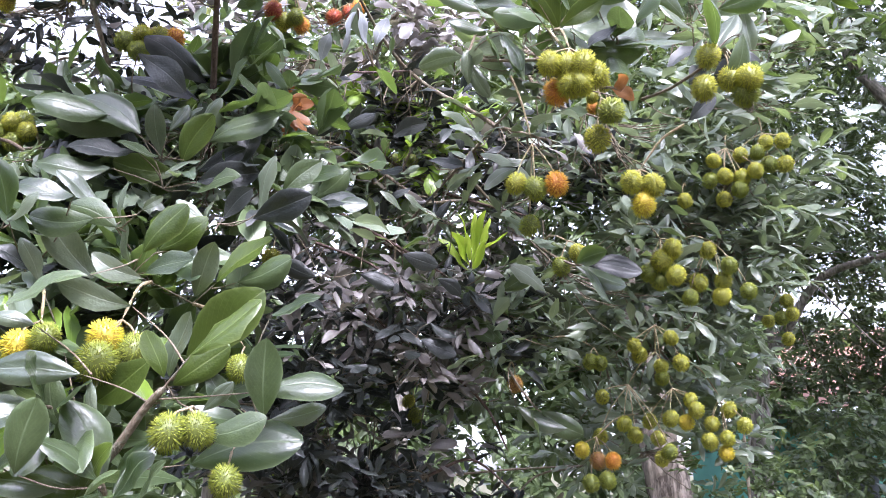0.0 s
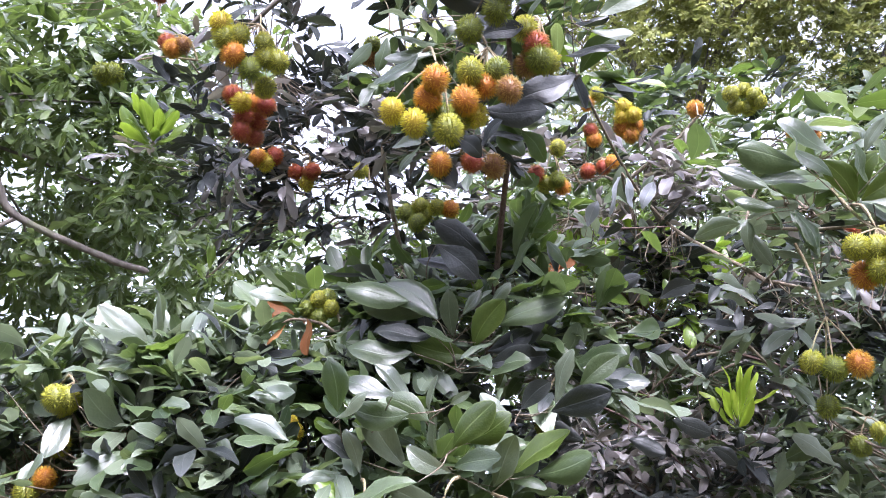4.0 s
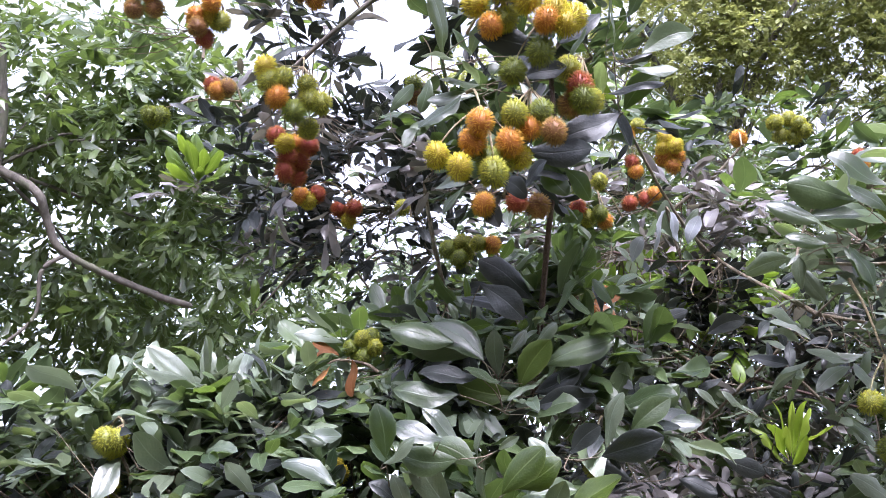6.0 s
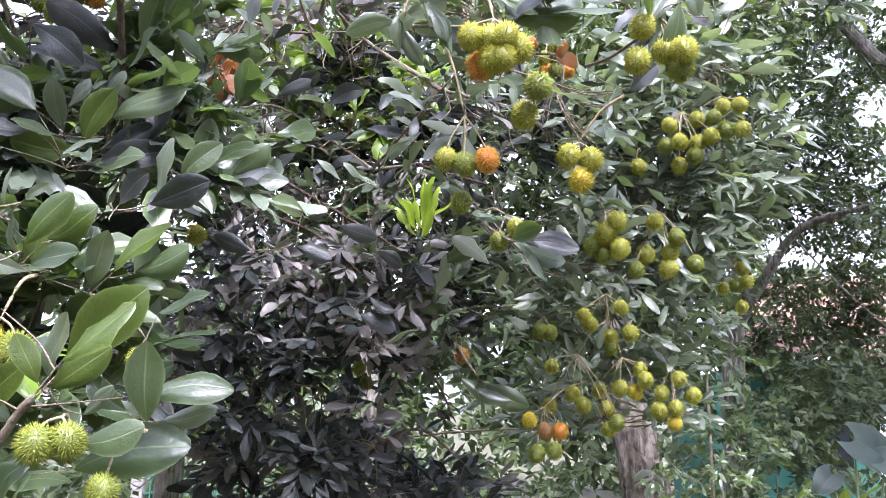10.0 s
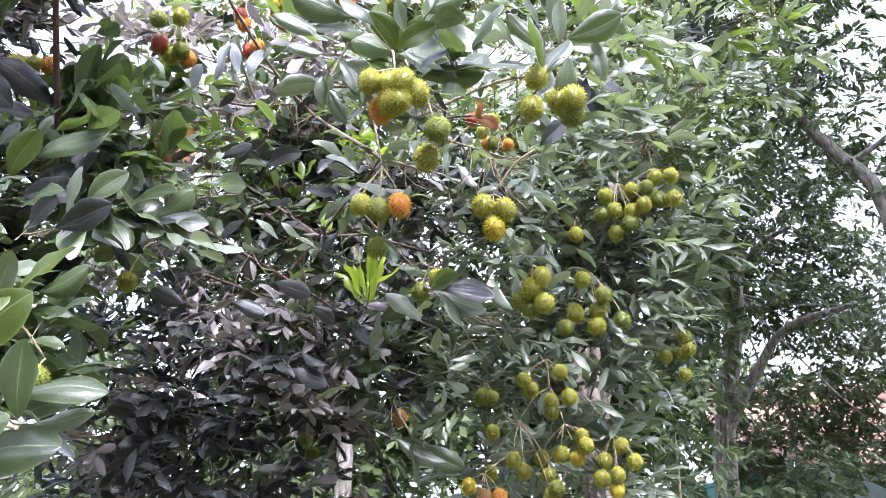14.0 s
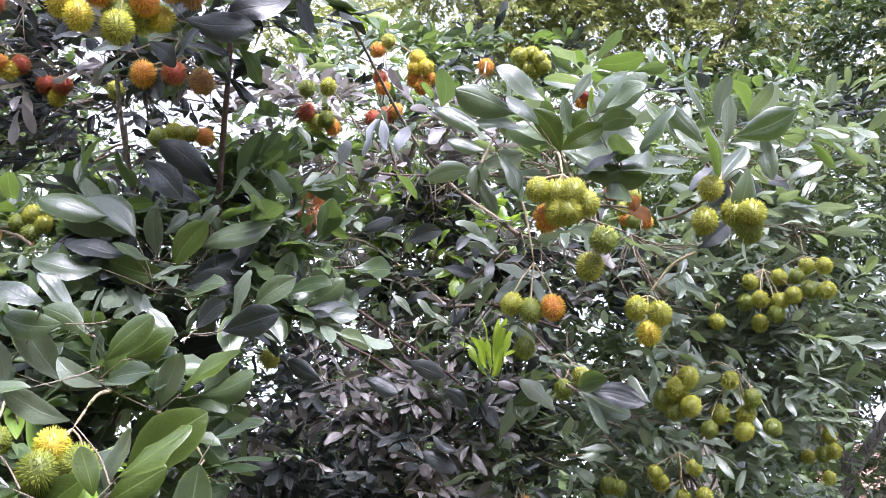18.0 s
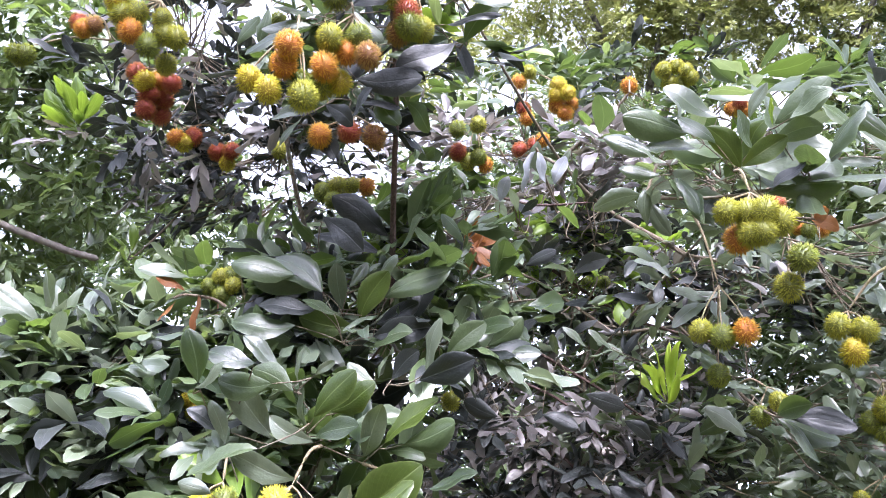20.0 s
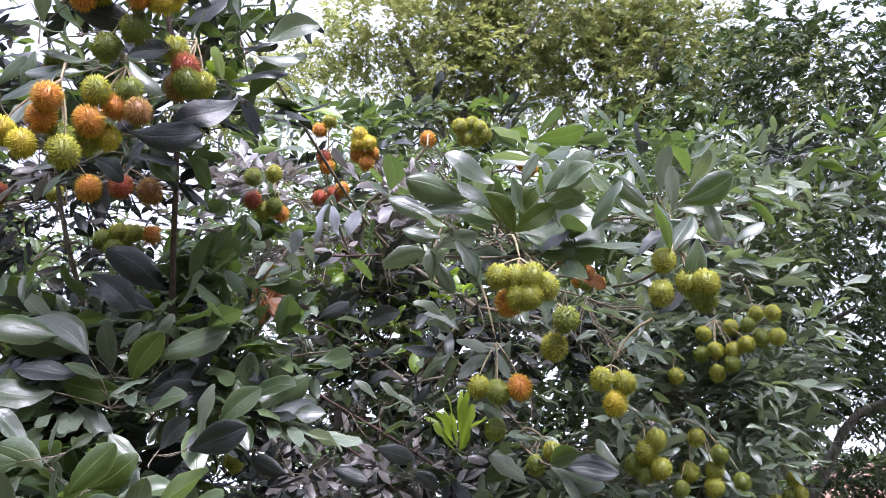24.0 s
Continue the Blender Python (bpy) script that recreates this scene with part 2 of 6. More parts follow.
# ---- mesh helpers ----
RNG = np.random.default_rng(7)


def mesh_object(name, verts, faces, material, parent=None, uvs=None, smooth=True):
    """One mesh object from arrays; uvs: one (u, v) a vertex."""
    me = bpy.data.meshes.new(name)
    faces = np.asarray(faces, dtype=np.int32)
    verts = np.asarray(verts, dtype=np.float32)
    k = faces.shape[1]
    me.vertices.add(len(verts))
    me.vertices.foreach_set("co", verts.ravel())
    me.loops.add(faces.size)
    me.loops.foreach_set("vertex_index", faces.ravel())
    me.polygons.add(len(faces))
    me.polygons.foreach_set("loop_start", np.arange(len(faces), dtype=np.int32) * k)
    me.update(calc_edges=True)
    me.validate()
    if uvs is not None:
        layer = me.uv_layers.new(name="UVMap")
        layer.data.foreach_set("uv", np.asarray(uvs, dtype=np.float32)[faces.ravel()].ravel())
    if smooth:
        me.polygons.foreach_set("use_smooth", np.ones(len(faces), dtype=bool))
    me.materials.append(material)
    ob = new(name, me)
    if parent:
        ob.parent = parent
    return ob


def again(ob, name, parent=None):
    """Another object on the same mesh."""
    o = new(name, ob.data)
    if parent:
        o.parent = parent
    return o


def part(name, bm, material, parent, label=""):
    me = bpy.data.meshes.new(name)
    bm.to_mesh(me)
    bm.free()
    me.materials.append(material)
    ob = new(name, me)
    ob.parent = parent
    if label:
        ob["label"] = label
    return ob


def thing(name, where, label, category, group="", kind=""):
    ob = new(name)
    ob.location = where
    ob.empty_display_size = 0.1
    return tagged(ob, label, category, group, kind)


def unit(v):
    v = np.asarray(v, dtype=float)
    return v / np.maximum(np.linalg.norm(v, axis=-1, keepdims=True), 1e-9)


def smooth_path(points, steps):
    """A rounded line through the points."""
    p = np.asarray(points, dtype=float)
    if len(p) < 3:
        return p[0] + (p[-1] - p[0]) * np.linspace(0, 1, steps)[:, None]
    q = np.vstack([2 * p[0] - p[1], p, 2 * p[-1] - p[-2]])
    out = []
    for s in np.linspace(0, len(p) - 1 - 1e-6, steps):
        i, f = int(s), s - int(s)
        a, b, c, d = q[i], q[i + 1], q[i + 2], q[i + 3]
        out.append(0.5 * (2 * b + (c - a) * f + (2 * a - 5 * b + 4 * c - d) * f * f + (3 * b - a - 3 * c + d) * f ** 3))
    return np.array(out)


def tube(path, r0, r1, sides=6, wobble=0.0, rng=RNG):
    """Vertices and quads of a tapered, closed-ended limb along a path."""
    path = np.asarray(path, dtype=float)
    n = len(path)
    tang = unit(np.gradient(path, axis=0))
    ref = np.where(np.abs(tang[:, 2:3]) > 0.9, [[1.0, 0, 0]], [[0, 0, 1.0]])
    a = unit(np.cross(tang, ref))
    b = np.cross(tang, a)
    ang = np.arange(sides) * 2 * math.pi / sides
    r = np.linspace(r0, r1, n)[:, None] * (1 + wobble * rng.standard_normal((n, sides)))
    r[-1] *= 0.05
    verts = path[:, None] + r[..., None] * (np.cos(ang)[None, :, None] * a[:, None] + np.sin(ang)[None, :, None] * b[:, None])
    i, j = np.meshgrid(np.arange(n - 1), np.arange(sides), indexing="ij")
    jn = (j + 1) % sides
    faces = np.stack([i * sides + j, i * sides + jn, (i + 1) * sides + jn, (i + 1) * sides + j], -1).reshape(-1, 4)
    return verts.reshape(-1, 3), faces


class Heap:
    """Gathers pieces of one mesh."""

    def __init__(self):
        self.v, self.f, self.n = [], [], 0

    def add(self, vf):
        self.v.append(vf[0])
        self.f.append(vf[1] + self.n)
        self.n += len(vf[0])

    def make(self, name, material, parent=None):
        return mesh_object(name, np.vstack(self.v), np.vstack(self.f), material, parent)


def leaf_shapes(count, stations, width, rng, across=5, fold_most=0.75, calm=1.0):
    """Blades of length 1 along x, their upper side to z: widest beyond the middle, folded along the rib, rolled at the rim, bent and wavy."""
    s = 0.5 - 0.5 * np.cos(np.linspace(0, 1, stations) * math.pi)
    if stations == 3:
        s = np.array([0.0, 0.55, 1.0])
    w = width * np.power(np.maximum(np.sin(math.pi * np.power(s, 1.32)), 0), 0.66) + 0.004
    cross = np.linspace(-1, 1, across)
    shapes = []
    for _ in range(count):
        fold, rim, curl = rng.uniform(-0.15, fold_most), rng.uniform(0.0, 0.55), rng.uniform(-0.22, 0.5)
        curl *= calm
        twist, bend, sway = calm * rng.uniform(-0.9, 0.9), rng.uniform(-0.1, 0.1), rng.uniform(-0.05, 0.05)
        deep, count_, ph = calm * rng.uniform(0.015, 0.07), rng.uniform(0.8, 1.6) * stations, rng.uniform(0, 6, 2)
        lop = rng.uniform(-0.25, 0.25)
        v = []
        for t in cross:
            wave = deep * np.sin(s * count_ + ph[0 if t < 0 else 1]) * t * t
            z = -curl * s ** 2 + sway * np.sin(2 * math.pi * s) + (fold * abs(t) - rim * t ** 4) * w * (1 + lop * t) + wave * np.minimum(1, 6 * w) + twist * s * t * w
            v.append(np.stack([s, t * w * (1 - 0.12 * max(fold, 0)) + bend * np.sin(math.pi * s), z], -1))
        shapes.append(np.stack(v, 1).reshape(-1, 3))
    i = np.arange(stations - 1)[:, None] * across + np.arange(across - 1)[None]
    i = i.ravel()
    faces = np.stack([i, i + across, i + across + 1, i + 1], -1)
    uv = np.stack([np.tile((cross + 1) / 2, stations), np.repeat(s, across)], -1)
    return np.array(shapes), faces, uv


def small_shapes(count, width, rng):
    """Small far blades: two facets folded along the rib."""
    shapes = []
    for _ in range(count):
        fold, curl, lop = rng.uniform(0.0, 0.5), rng.uniform(-0.2, 0.4), rng.uniform(-0.15, 0.15)
        w = width * rng.uniform(0.85, 1.15)
        shapes.append([(0, 0, 0), (0.5 + lop, -w, fold * w - curl * 0.3), (1, 0, -curl), (0.55, 0, -curl * 0.3), (0.5 - lop, w, fold * w - curl * 0.3)])
    return np.array(shapes), np.array([(0, 1, 2, 3), (0, 3, 2, 4)]), np.array([(0.5, 0), (0, 0.5), (0.5, 1), (0.5, 0.55), (1, 0.5)])


NEAR_SHAPES = leaf_shapes(28, 10, 0.25, np.random.default_rng(3), 7, 0.38, 0.55)
FULL_SHAPES = leaf_shapes(24, 7, 0.215, np.random.default_rng(13))
SLIM_SHAPES = leaf_shapes(24, 7, 0.165, np.random.default_rng(8))
MID_SHAPES = leaf_shapes(14, 4, 0.19, np.random.default_rng(6), 3)
FAR_SHAPES = small_shapes(14, 0.23, np.random.default_rng(4))


class Leaves:
    """Gathers blades: base point, way, upper side and length."""

    def __init__(self, seed=1):
        self.p, self.d, self.n, self.l = [], [], [], []
        self.rng = np.random.default_rng(seed)

    def add(self, p, d, n, l):
        self.p.append(p), self.d.append(d), self.n.append(n), self.l.append(l)

    def arrays(self):
        p, d, l = np.array(self.p), unit(np.array(self.d)), np.array(self.l)
        side = unit(np.cross(np.array(self.n), d))
        return p, d, side, np.cross(d, side), l

    def make(self, name, material, parent, shapes=NEAR_SHAPES, guard=False, shift=(0, 0, 0)):
        sh, faces, uv = shapes
        p, d, s, n, l = self.arrays()
        drop = in_gap(p + d * (l * 0.5)[:, None] + np.array(shift), self.rng)
        if guard:
            drop |= blocks_view_or_light(p + np.array(shift), d, l, self.rng)
        p, d, s, n, l = (x[~drop] for x in (p, d, s, n, l))
        t = sh[self.rng.integers(0, len(sh), len(p))] * l[:, None, None]
        v = p[:, None] + t[..., 0:1] * d[:, None] + t[..., 1:2] * s[:, None] + t[..., 2:3] * n[:, None]
        k = sh.shape[1]
        f = (faces[None] + (np.arange(len(p)) * k)[:, None, None]).reshape(-1, 4)
        ob = mesh_object(name, v.reshape(-1, 3), f, material, parent, np.tile(uv, (len(p), 1)))
        ob["kind"] = "stuff"
        return ob


def any_way(rng):
    return unit(rng.standard_normal(3))


def spray(leaves, twigs, tip, axis, rng, ribs=3, pairs=2, length=0.12, droop=0.35, spread=0.9):
    """A twig end with feather-shaped leaves round it: ribs, each with pairs of blades and one at its end."""
    axis = unit(axis)
    a = unit(np.cross(axis, any_way(rng)))
    b = np.cross(axis, a)
    turn = rng.uniform(0, 6.28)
    for k in range(ribs):
        ang = turn + k * 2.4 + rng.uniform(-0.3, 0.3)
        out = math.cos(ang) * a + math.sin(ang) * b
        way = unit(axis * rng.uniform(0.45, 1.0) + out * spread * rng.uniform(0.6, 1.1))
        size = length * rng.uniform(0.75, 1.2)
        reach = size * (0.4 + 0.42 * pairs)
        sag = np.array([0, 0, -droop * rng.uniform(0.3, 1.0)])
        path = np.array([tip + way * reach * s + sag * reach * s * s for s in (0, 0.5, 1.0)])
        if twigs is not None:
            twigs.add(tube(path, 0.0022, 0.0012, 4))
        up = unit(np.array([0, -0.35, 1.0]) + 0.45 * any_way(rng) + 0.3 * axis)
        across = unit(np.cross(up, way))
        for m in range(pairs * 2 + 1):
            s = (0.3 + 0.7 * (m + 1) / (pairs * 2 + 1))
            base = path[0] + (path[1] - path[0]) * min(1, 2 * s) + (path[2] - path[1]) * max(0, 2 * s - 1)
            sd = 0 if m == pairs * 2 else (1 if m % 2 else -1)
            d = unit(way * (0.75 if sd else 1.0) + across * sd * 0.75 + sag * rng.uniform(0.2, 1.3) + 0.18 * any_way(rng))
            nrm = unit(up + 0.6 * any_way(rng))
            blade = size * rng.uniform(0.75, 1.15)
            leaves.add(base, d, nrm, blade)


def spray_many(leaves, tips, axes, rng, ribs=3, pairs=2, length=0.12, droop=0.35, spread=0.9):
    """Many twig ends at once, for far crowns."""
    def some_way(count):
        return unit(rng.standard_normal((count, 3)))
    tips = np.repeat(np.asarray(tips), ribs, 0)
    axes = np.repeat(unit(np.asarray(axes)), ribs, 0)
    n = len(tips)
    out = unit(np.cross(axes, some_way(n)))
    way = unit(axes * rng.uniform(0.45, 1.0, (n, 1)) + out * spread * rng.uniform(0.6, 1.1, (n, 1)))
    size = length * rng.uniform(0.75, 1.2, (n, 1))
    reach = size * (0.4 + 0.42 * pairs)
    sag = np.array([0, 0, -droop]) * rng.uniform(0.3, 1.0, (n, 1))
    up = unit(np.array([0, -0.35, 1.0]) + 0.45 * some_way(n) + 0.3 * axes)
    across = unit(np.cross(up, way))
    for m in range(pairs * 2 + 1):
        s = 0.3 + 0.7 * (m + 1) / (pairs * 2 + 1)
        sd = 0 if m == pairs * 2 else (1 if m % 2 else -1)
        base = tips + way * reach * s + sag * reach * s * s
        d = way * (0.75 if sd else 1.0) + across * sd * 0.75 + sag * rng.uniform(0.2, 1.3, (n, 1)) + 0.18 * some_way(n)
        leaves.p.extend(base), leaves.d.extend(d), leaves.n.extend(up + 0.6 * some_way(n))
        leaves.l.extend((size * rng.uniform(0.75, 1.15, (n, 1)))[:, 0])


# ---- ground ----
gs = 24
gx = np.linspace(-1, 1, gs)
gx = np.sign(gx) * np.abs(gx) ** 3 * 900
gv = np.array([(x, y, 0.05 * math.sin(x * 0.7) * math.cos(y * 0.5) if abs(x) + abs(y) < 60 else 0.0) for y in gx for x in gx])
gf = np.array([(j * gs + i, j * gs + i + 1, (j + 1) * gs + i + 1, (j + 1) * gs + i) for j in range(gs - 1) for i in range(gs - 1)])
ground = mesh_object("ground", gv, gf, M["ground"])
tagged(ground, "bare brown earth with patches of green grass", "ground", kind="structure")

# ---- the fruit tree ----
tree = thing("rambutan_tree", TRUNK_FOOT, "large rambutan tree with glossy dark green leaves and low hanging branches", "tree")
tree_origin = np.array(TRUNK_FOOT)
LIMB_POINTS = []


def branch(points, r0, r1, material="twig", sides=7, label="", name="branch", bears=True):
    """One bough of the fruit tree as a part."""
    path = smooth_path(points, max(6, 5 * len(points)))
    v, f = tube(path - tree_origin, r0, r1, sides, 0.04)
    ob = mesh_object(name, v, f, M[material], tree)
    if label:
        ob["label"] = label
    if bears:
        LIMB_POINTS.extend(path)
    return ob


trunk_top = tree_origin + np.array([0.08, -0.1, 1.35])
branch([tree_origin + np.array([0, 0, -0.1]), tree_origin + np.array([0.05, -0.02, 0.7]), trunk_top, trunk_top + np.array([0.1, -0.2, 0.7])], 0.075, 0.045, "bark", 10, "grey leaning trunk", "trunk")

# fruit bunches: middle, fruits (centimetres right, away and up, colour), size, height of the fork over them
BUNCHES = []
BUNCHES.append((-0.306, 1.207, 1.582, [(-1.7, -0.7, -0.2, "d"), (1.7, 0.7, 0.2, "d")], 0.98, 3, ""))
BUNCHES.append((-0.461, 1.307, 1.705, [(-1.7, 0.7, 2.0, "y"), (-1.0, -2.4, -2.1, "d"), (2.7, 1.8, 0.1, "d")], 1.15, 3, ""))
BUNCHES.append((-0.587, 1.306, 1.716, [(-2.2, 0.4, -0.6, "y"), (2.2, -0.4, 0.6, "d")], 1.0, 3, ""))
BUNCHES.append((-0.259, 1.264, 1.518, [(0.0, 0.0, 0.0, "d")], 1.0, 4, ""))
BUNCHES.append((-0.322, 1.507, 1.704, [(0.0, 0.0, 0.0, "d")], 0.95, 4, ""))
BUNCHES.append((-0.920, 1.701, 2.245, [(-3.3, -0.7, -0.9, "d"), (-0.5, -0.4, 1.7, "g"), (2.9, -0.1, -0.5, "g"), (-0.1, 0.4, -2.7, "d"), (1.0, 0.9, 2.4, "d")], 0.88, 3, ""))
BUNCHES.append((0.275, 1.506, 2.272, [(-4.4, -1.0, 2.0, "g"), (-0.9, -0.1, 1.8, "g"), (-2.5, 3.8, -1.6, "o"), (4.7, 0.1, 0.2, "g"), (2.0, -1.8, 1.6, "g"), (1.5, -1.0, -2.0, "g"), (-0.3, 0.1, -1.9, "g")], 1.04, 5, ""))
BUNCHES.append((0.351, 1.601, 2.212, [(1.1, -2.2, 2.0, "d"), (-1.1, 2.2, -2.0, "g")], 1.12, 5, ""))
BUNCHES.append((0.600, 1.585, 2.307, [(-3.6, -0.5, 4.8, "g"), (-4.6, 0.7, -1.7, "g"), (1.1, 1.1, 0.5, "g"), (3.6, -1.9, -0.7, "g"), (3.5, 0.6, -2.9, "d")], 1.1, 4, ""))
BUNCHES.append((0.226, 1.804, 2.133, [(4.7, -2.3, 2.0, "o"), (0.0, -1.5, 1.1, "d"), (-4.1, -1.2, 2.5, "g"), (-0.7, 5.0, -5.5, "d")], 1.05, 11, ""))
BUNCHES.append((0.488, 1.886, 2.176, [(-2.6, -0.4, 2.0, "g"), (2.4, -0.3, 1.2, "g"), (0.2, 0.7, -3.2, "y")], 1.1, 4, ""))
BUNCHES.append((0.333, 2.047, 2.050, [(2.0, -1.0, 1.5, "g"), (-2.0, 1.0, -1.5, "d")], 1.0, 4, ""))
BUNCHES.append((0.609, 2.208, 2.074, [(2.0, -2.2, 4.6, "g"), (-3.4, 2.1, -0.9, "d"), (2.8, -1.3, -2.5, "g"), (-0.8, 2.1, -3.0, "d"), (-0.5, -0.7, 1.8, "g")], 1.15, 4, ""))
BUNCHES.append((0.781, 2.309, 2.063, [(-4.2, 3.4, 0.2, "g"), (1.4, 0.9, -4.3, "g"), (2.0, 0.7, 0.2, "g"), (2.9, -2.4, 3.7, "d"), (8.0, -1.5, -3.3, "d"), (-2.7, -2.5, 8.1, "g"), (-7.3, 1.5, -4.7, "d")], 1.0, 4, ""))
BUNCHES.append((0.938, 2.577, 2.470, [(-2.4, -2.4, 0.1, "g"), (3.7, -0.9, 0.3, "g"), (7.0, -4.0, 1.5, "g"), (-1.0, 4.1, -5.6, "g"), (-5.5, 3.0, 0.6, "d"), (2.7, -0.8, -3.8, "d"), (-4.5, 1.0, 6.8, "g")], 1.05, 5, ""))
BUNCHES.append((1.053, 2.546, 2.549, [(-7.2, 3.7, 0.9, "g"), (0.2, 0.5, 4.0, "g"), (4.3, -3.0, 3.1, "g"), (5.1, -1.4, -4.3, "g"), (0.6, 0.2, -3.9, "d"), (-3.0, 0.0, 0.2, "d")], 1.05, 4, ""))
BUNCHES.append((0.791, 2.594, 2.401, [(0.0, 0.0, 0.0, "g")], 1.0, 4, ""))
BUNCHES.append((0.692, 2.676, 1.896, [(3.7, -2.9, 5.9, "g"), (-7.5, -0.4, 3.6, "g"), (-5.0, 3.6, 1.3, "g"), (6.5, -2.5, -2.0, "g"), (1.0, 0.8, -2.7, "g"), (1.3, 1.4, -6.2, "d")], 1.0, 5, ""))
BUNCHES.append((0.500, 2.729, 1.886, [(1.6, 0.1, -0.2, "d"), (-1.6, -0.1, 0.2, "d")], 1.0, 5, ""))
BUNCHES.append((1.168, 2.833, 2.057, [(1.7, -0.4, 6.1, "g"), (-0.3, 0.5, 0.3, "d"), (-4.7, 1.4, -0.6, "g"), (2.5, -1.5, 1.3, "g"), (0.9, 0.0, -7.0, "g")], 0.95, 4, ""))
BUNCHES.append((0.751, 2.739, 1.709, [(-7.2, 4.5, -0.7, "g"), (-1.6, -0.7, -0.1, "g"), (3.6, 0.4, -1.2, "y"), (5.0, -1.2, 5.8, "g"), (5.8, -3.9, 2.4, "g"), (-5.6, 1.0, -6.3, "g")], 1.0, 4, ""))
BUNCHES.append((0.909, 2.749, 1.669, [(-2.9, 3.2, 2.7, "g"), (-4.1, 3.1, -2.9, "g"), (0.0, -2.3, -2.1, "g"), (-0.2, -0.6, -6.6, "y"), (5.1, -4.2, 1.8, "g"), (2.1, 0.8, 7.1, "g")], 1.05, 4, ""))
BUNCHES.append((0.605, 2.716, 1.659, [(-2.4, -0.6, 3.0, "g"), (0.7, -1.3, -0.5, "g"), (-9.1, 5.3, -0.7, "g"), (-8.6, 1.6, 11.6, "g"), (8.7, -1.5, -7.7, "g"), (10.7, -3.4, -5.7, "d")], 1.0, 4, ""))
BUNCHES.append((0.490, 2.689, 1.555, [(4.6, -0.2, 1.8, "o"), (-4.7, 1.1, 5.1, "y"), (0.1, 1.2, 1.9, "b"), (-2.6, -1.0, -4.9, "d"), (2.5, -1.1, -4.0, "d")], 1.05, 4, ""))
BUNCHES.append((-0.118, 3.011, 1.752, [(-1.2, -0.8, 2.4, "g"), (1.2, 0.8, -2.4, "d")], 1.0, 5, ""))
BUNCHES.append((0.229, 2.605, 1.799, [(0.0, 0.0, 0.0, "b")], 1.0, 5, ""))
BUNCHES.append((-0.193, 3.224, 2.795, [(-3.4, 0.5, 0.2, "d"), (3.4, -0.5, -0.2, "d")], 1.1, 4, ""))
BUNCHES.append((-0.404, 1.987, 2.033, [(0.0, 0.0, 0.0, "g")], 0.98, 5, ""))
BUNCHES.append((-0.483, 1.108, 2.393, [(-6.2, -0.1, 0.1, "y"), (-1.4, -1.1, -3.2, "y"), (2.1, -3.0, 4.0, "o"), (0.1, -0.4, 2.0, "o"), (1.9, 3.0, 0.4, "d"), (3.7, 1.6, -3.2, "g")], 1.0, 7, "hanging bunch of yellow and orange spiny rambutan fruit"))
BUNCHES.append((-0.408, 1.163, 2.457, [(-2.1, -1.7, -2.4, "o"), (-1.2, -2.9, 2.6, "g"), (0.9, 0.1, 1.5, "o"), (-4.5, 2.3, -3.3, "g"), (-1.2, 3.1, -2.5, "y"), (2.8, -0.2, 4.3, "d"), (5.4, -0.7, -0.3, "b")], 1.0, 7, ""))
BUNCHES.append((-0.459, 1.111, 2.708, [(-4.8, -0.4, 1.4, "y"), (0.6, -1.6, 2.8, "g"), (5.2, -0.7, 0.3, "y"), (-1.6, 0.6, -3.5, "o"), (0.6, 2.1, -1.0, "g")], 1.08, 5, ""))
BUNCHES.append((-0.369, 1.137, 2.657, [(0.1, -2.3, 0.9, "o"), (3.1, -0.7, 0.9, "y"), (1.2, -1.6, 3.8, "y"), (4.3, 0.4, 3.1, "y"), (-1.7, 1.4, -3.0, "d"), (-7.0, 2.8, -5.7, "d")], 1.08, 5, ""))
BUNCHES.append((-0.334, 1.256, 2.606, [(0.5, -1.4, 0.4, "r"), (2.0, 3.2, -0.2, "g"), (-1.6, 1.0, -2.0, "b"), (-1.9, -1.6, 4.3, "g"), (1.1, -1.3, -2.6, "d")], 1.05, 5, ""))
BUNCHES.append((-1.081, 1.415, 2.805, [(-5.7, -5.8, 5.0, "y"), (-4.6, -4.5, 1.6, "g"), (-2.1, -2.5, 3.3, "g"), (-2.6, -2.5, -2.1, "o"), (3.0, 0.8, 3.1, "g"), (3.6, 2.2, -0.5, "g"), (6.3, 3.4, -1.0, "g"), (0.8, 0.8, -4.5, "d"), (1.1, 8.1, -4.9, "g")], 1.15, 5, ""))
BUNCHES.append((-1.152, 1.568, 2.730, [(-3.1, -4.2, 3.6, "r"), (-0.4, -3.6, 1.2, "y"), (4.7, 0.1, 2.3, "r"), (-0.8, -0.5, -1.1, "r"), (0.1, 4.8, -4.3, "r"), (-0.9, -0.3, -5.3, "r"), (0.6, 3.5, 0.0, "r"), (-0.2, 0.3, 3.6, "o")], 1.1, 5, ""))
BUNCHES.append((-1.266, 1.867, 2.772, [(-1.6, -2.0, -0.6, "o"), (1.6, 1.7, 1.8, "r"), (-0.0, 0.3, -1.2, "y")], 1.1, 4, ""))
BUNCHES.append((-1.169, 1.946, 2.753, [(-2.8, -0.6, 1.1, "r"), (2.6, -0.9, 0.8, "r"), (0.1, 1.5, -1.9, "y")], 1.1, 4, ""))
BUNCHES.append((-1.613, 1.379, 3.181, [(-1.0, -3.1, 1.4, "b"), (-3.6, -0.4, -3.6, "b"), (0.4, 2.8, -1.2, "b"), (-0.3, 0.8, 1.5, "o"), (4.4, -0.1, 1.9, "d")], 1.1, 4, ""))
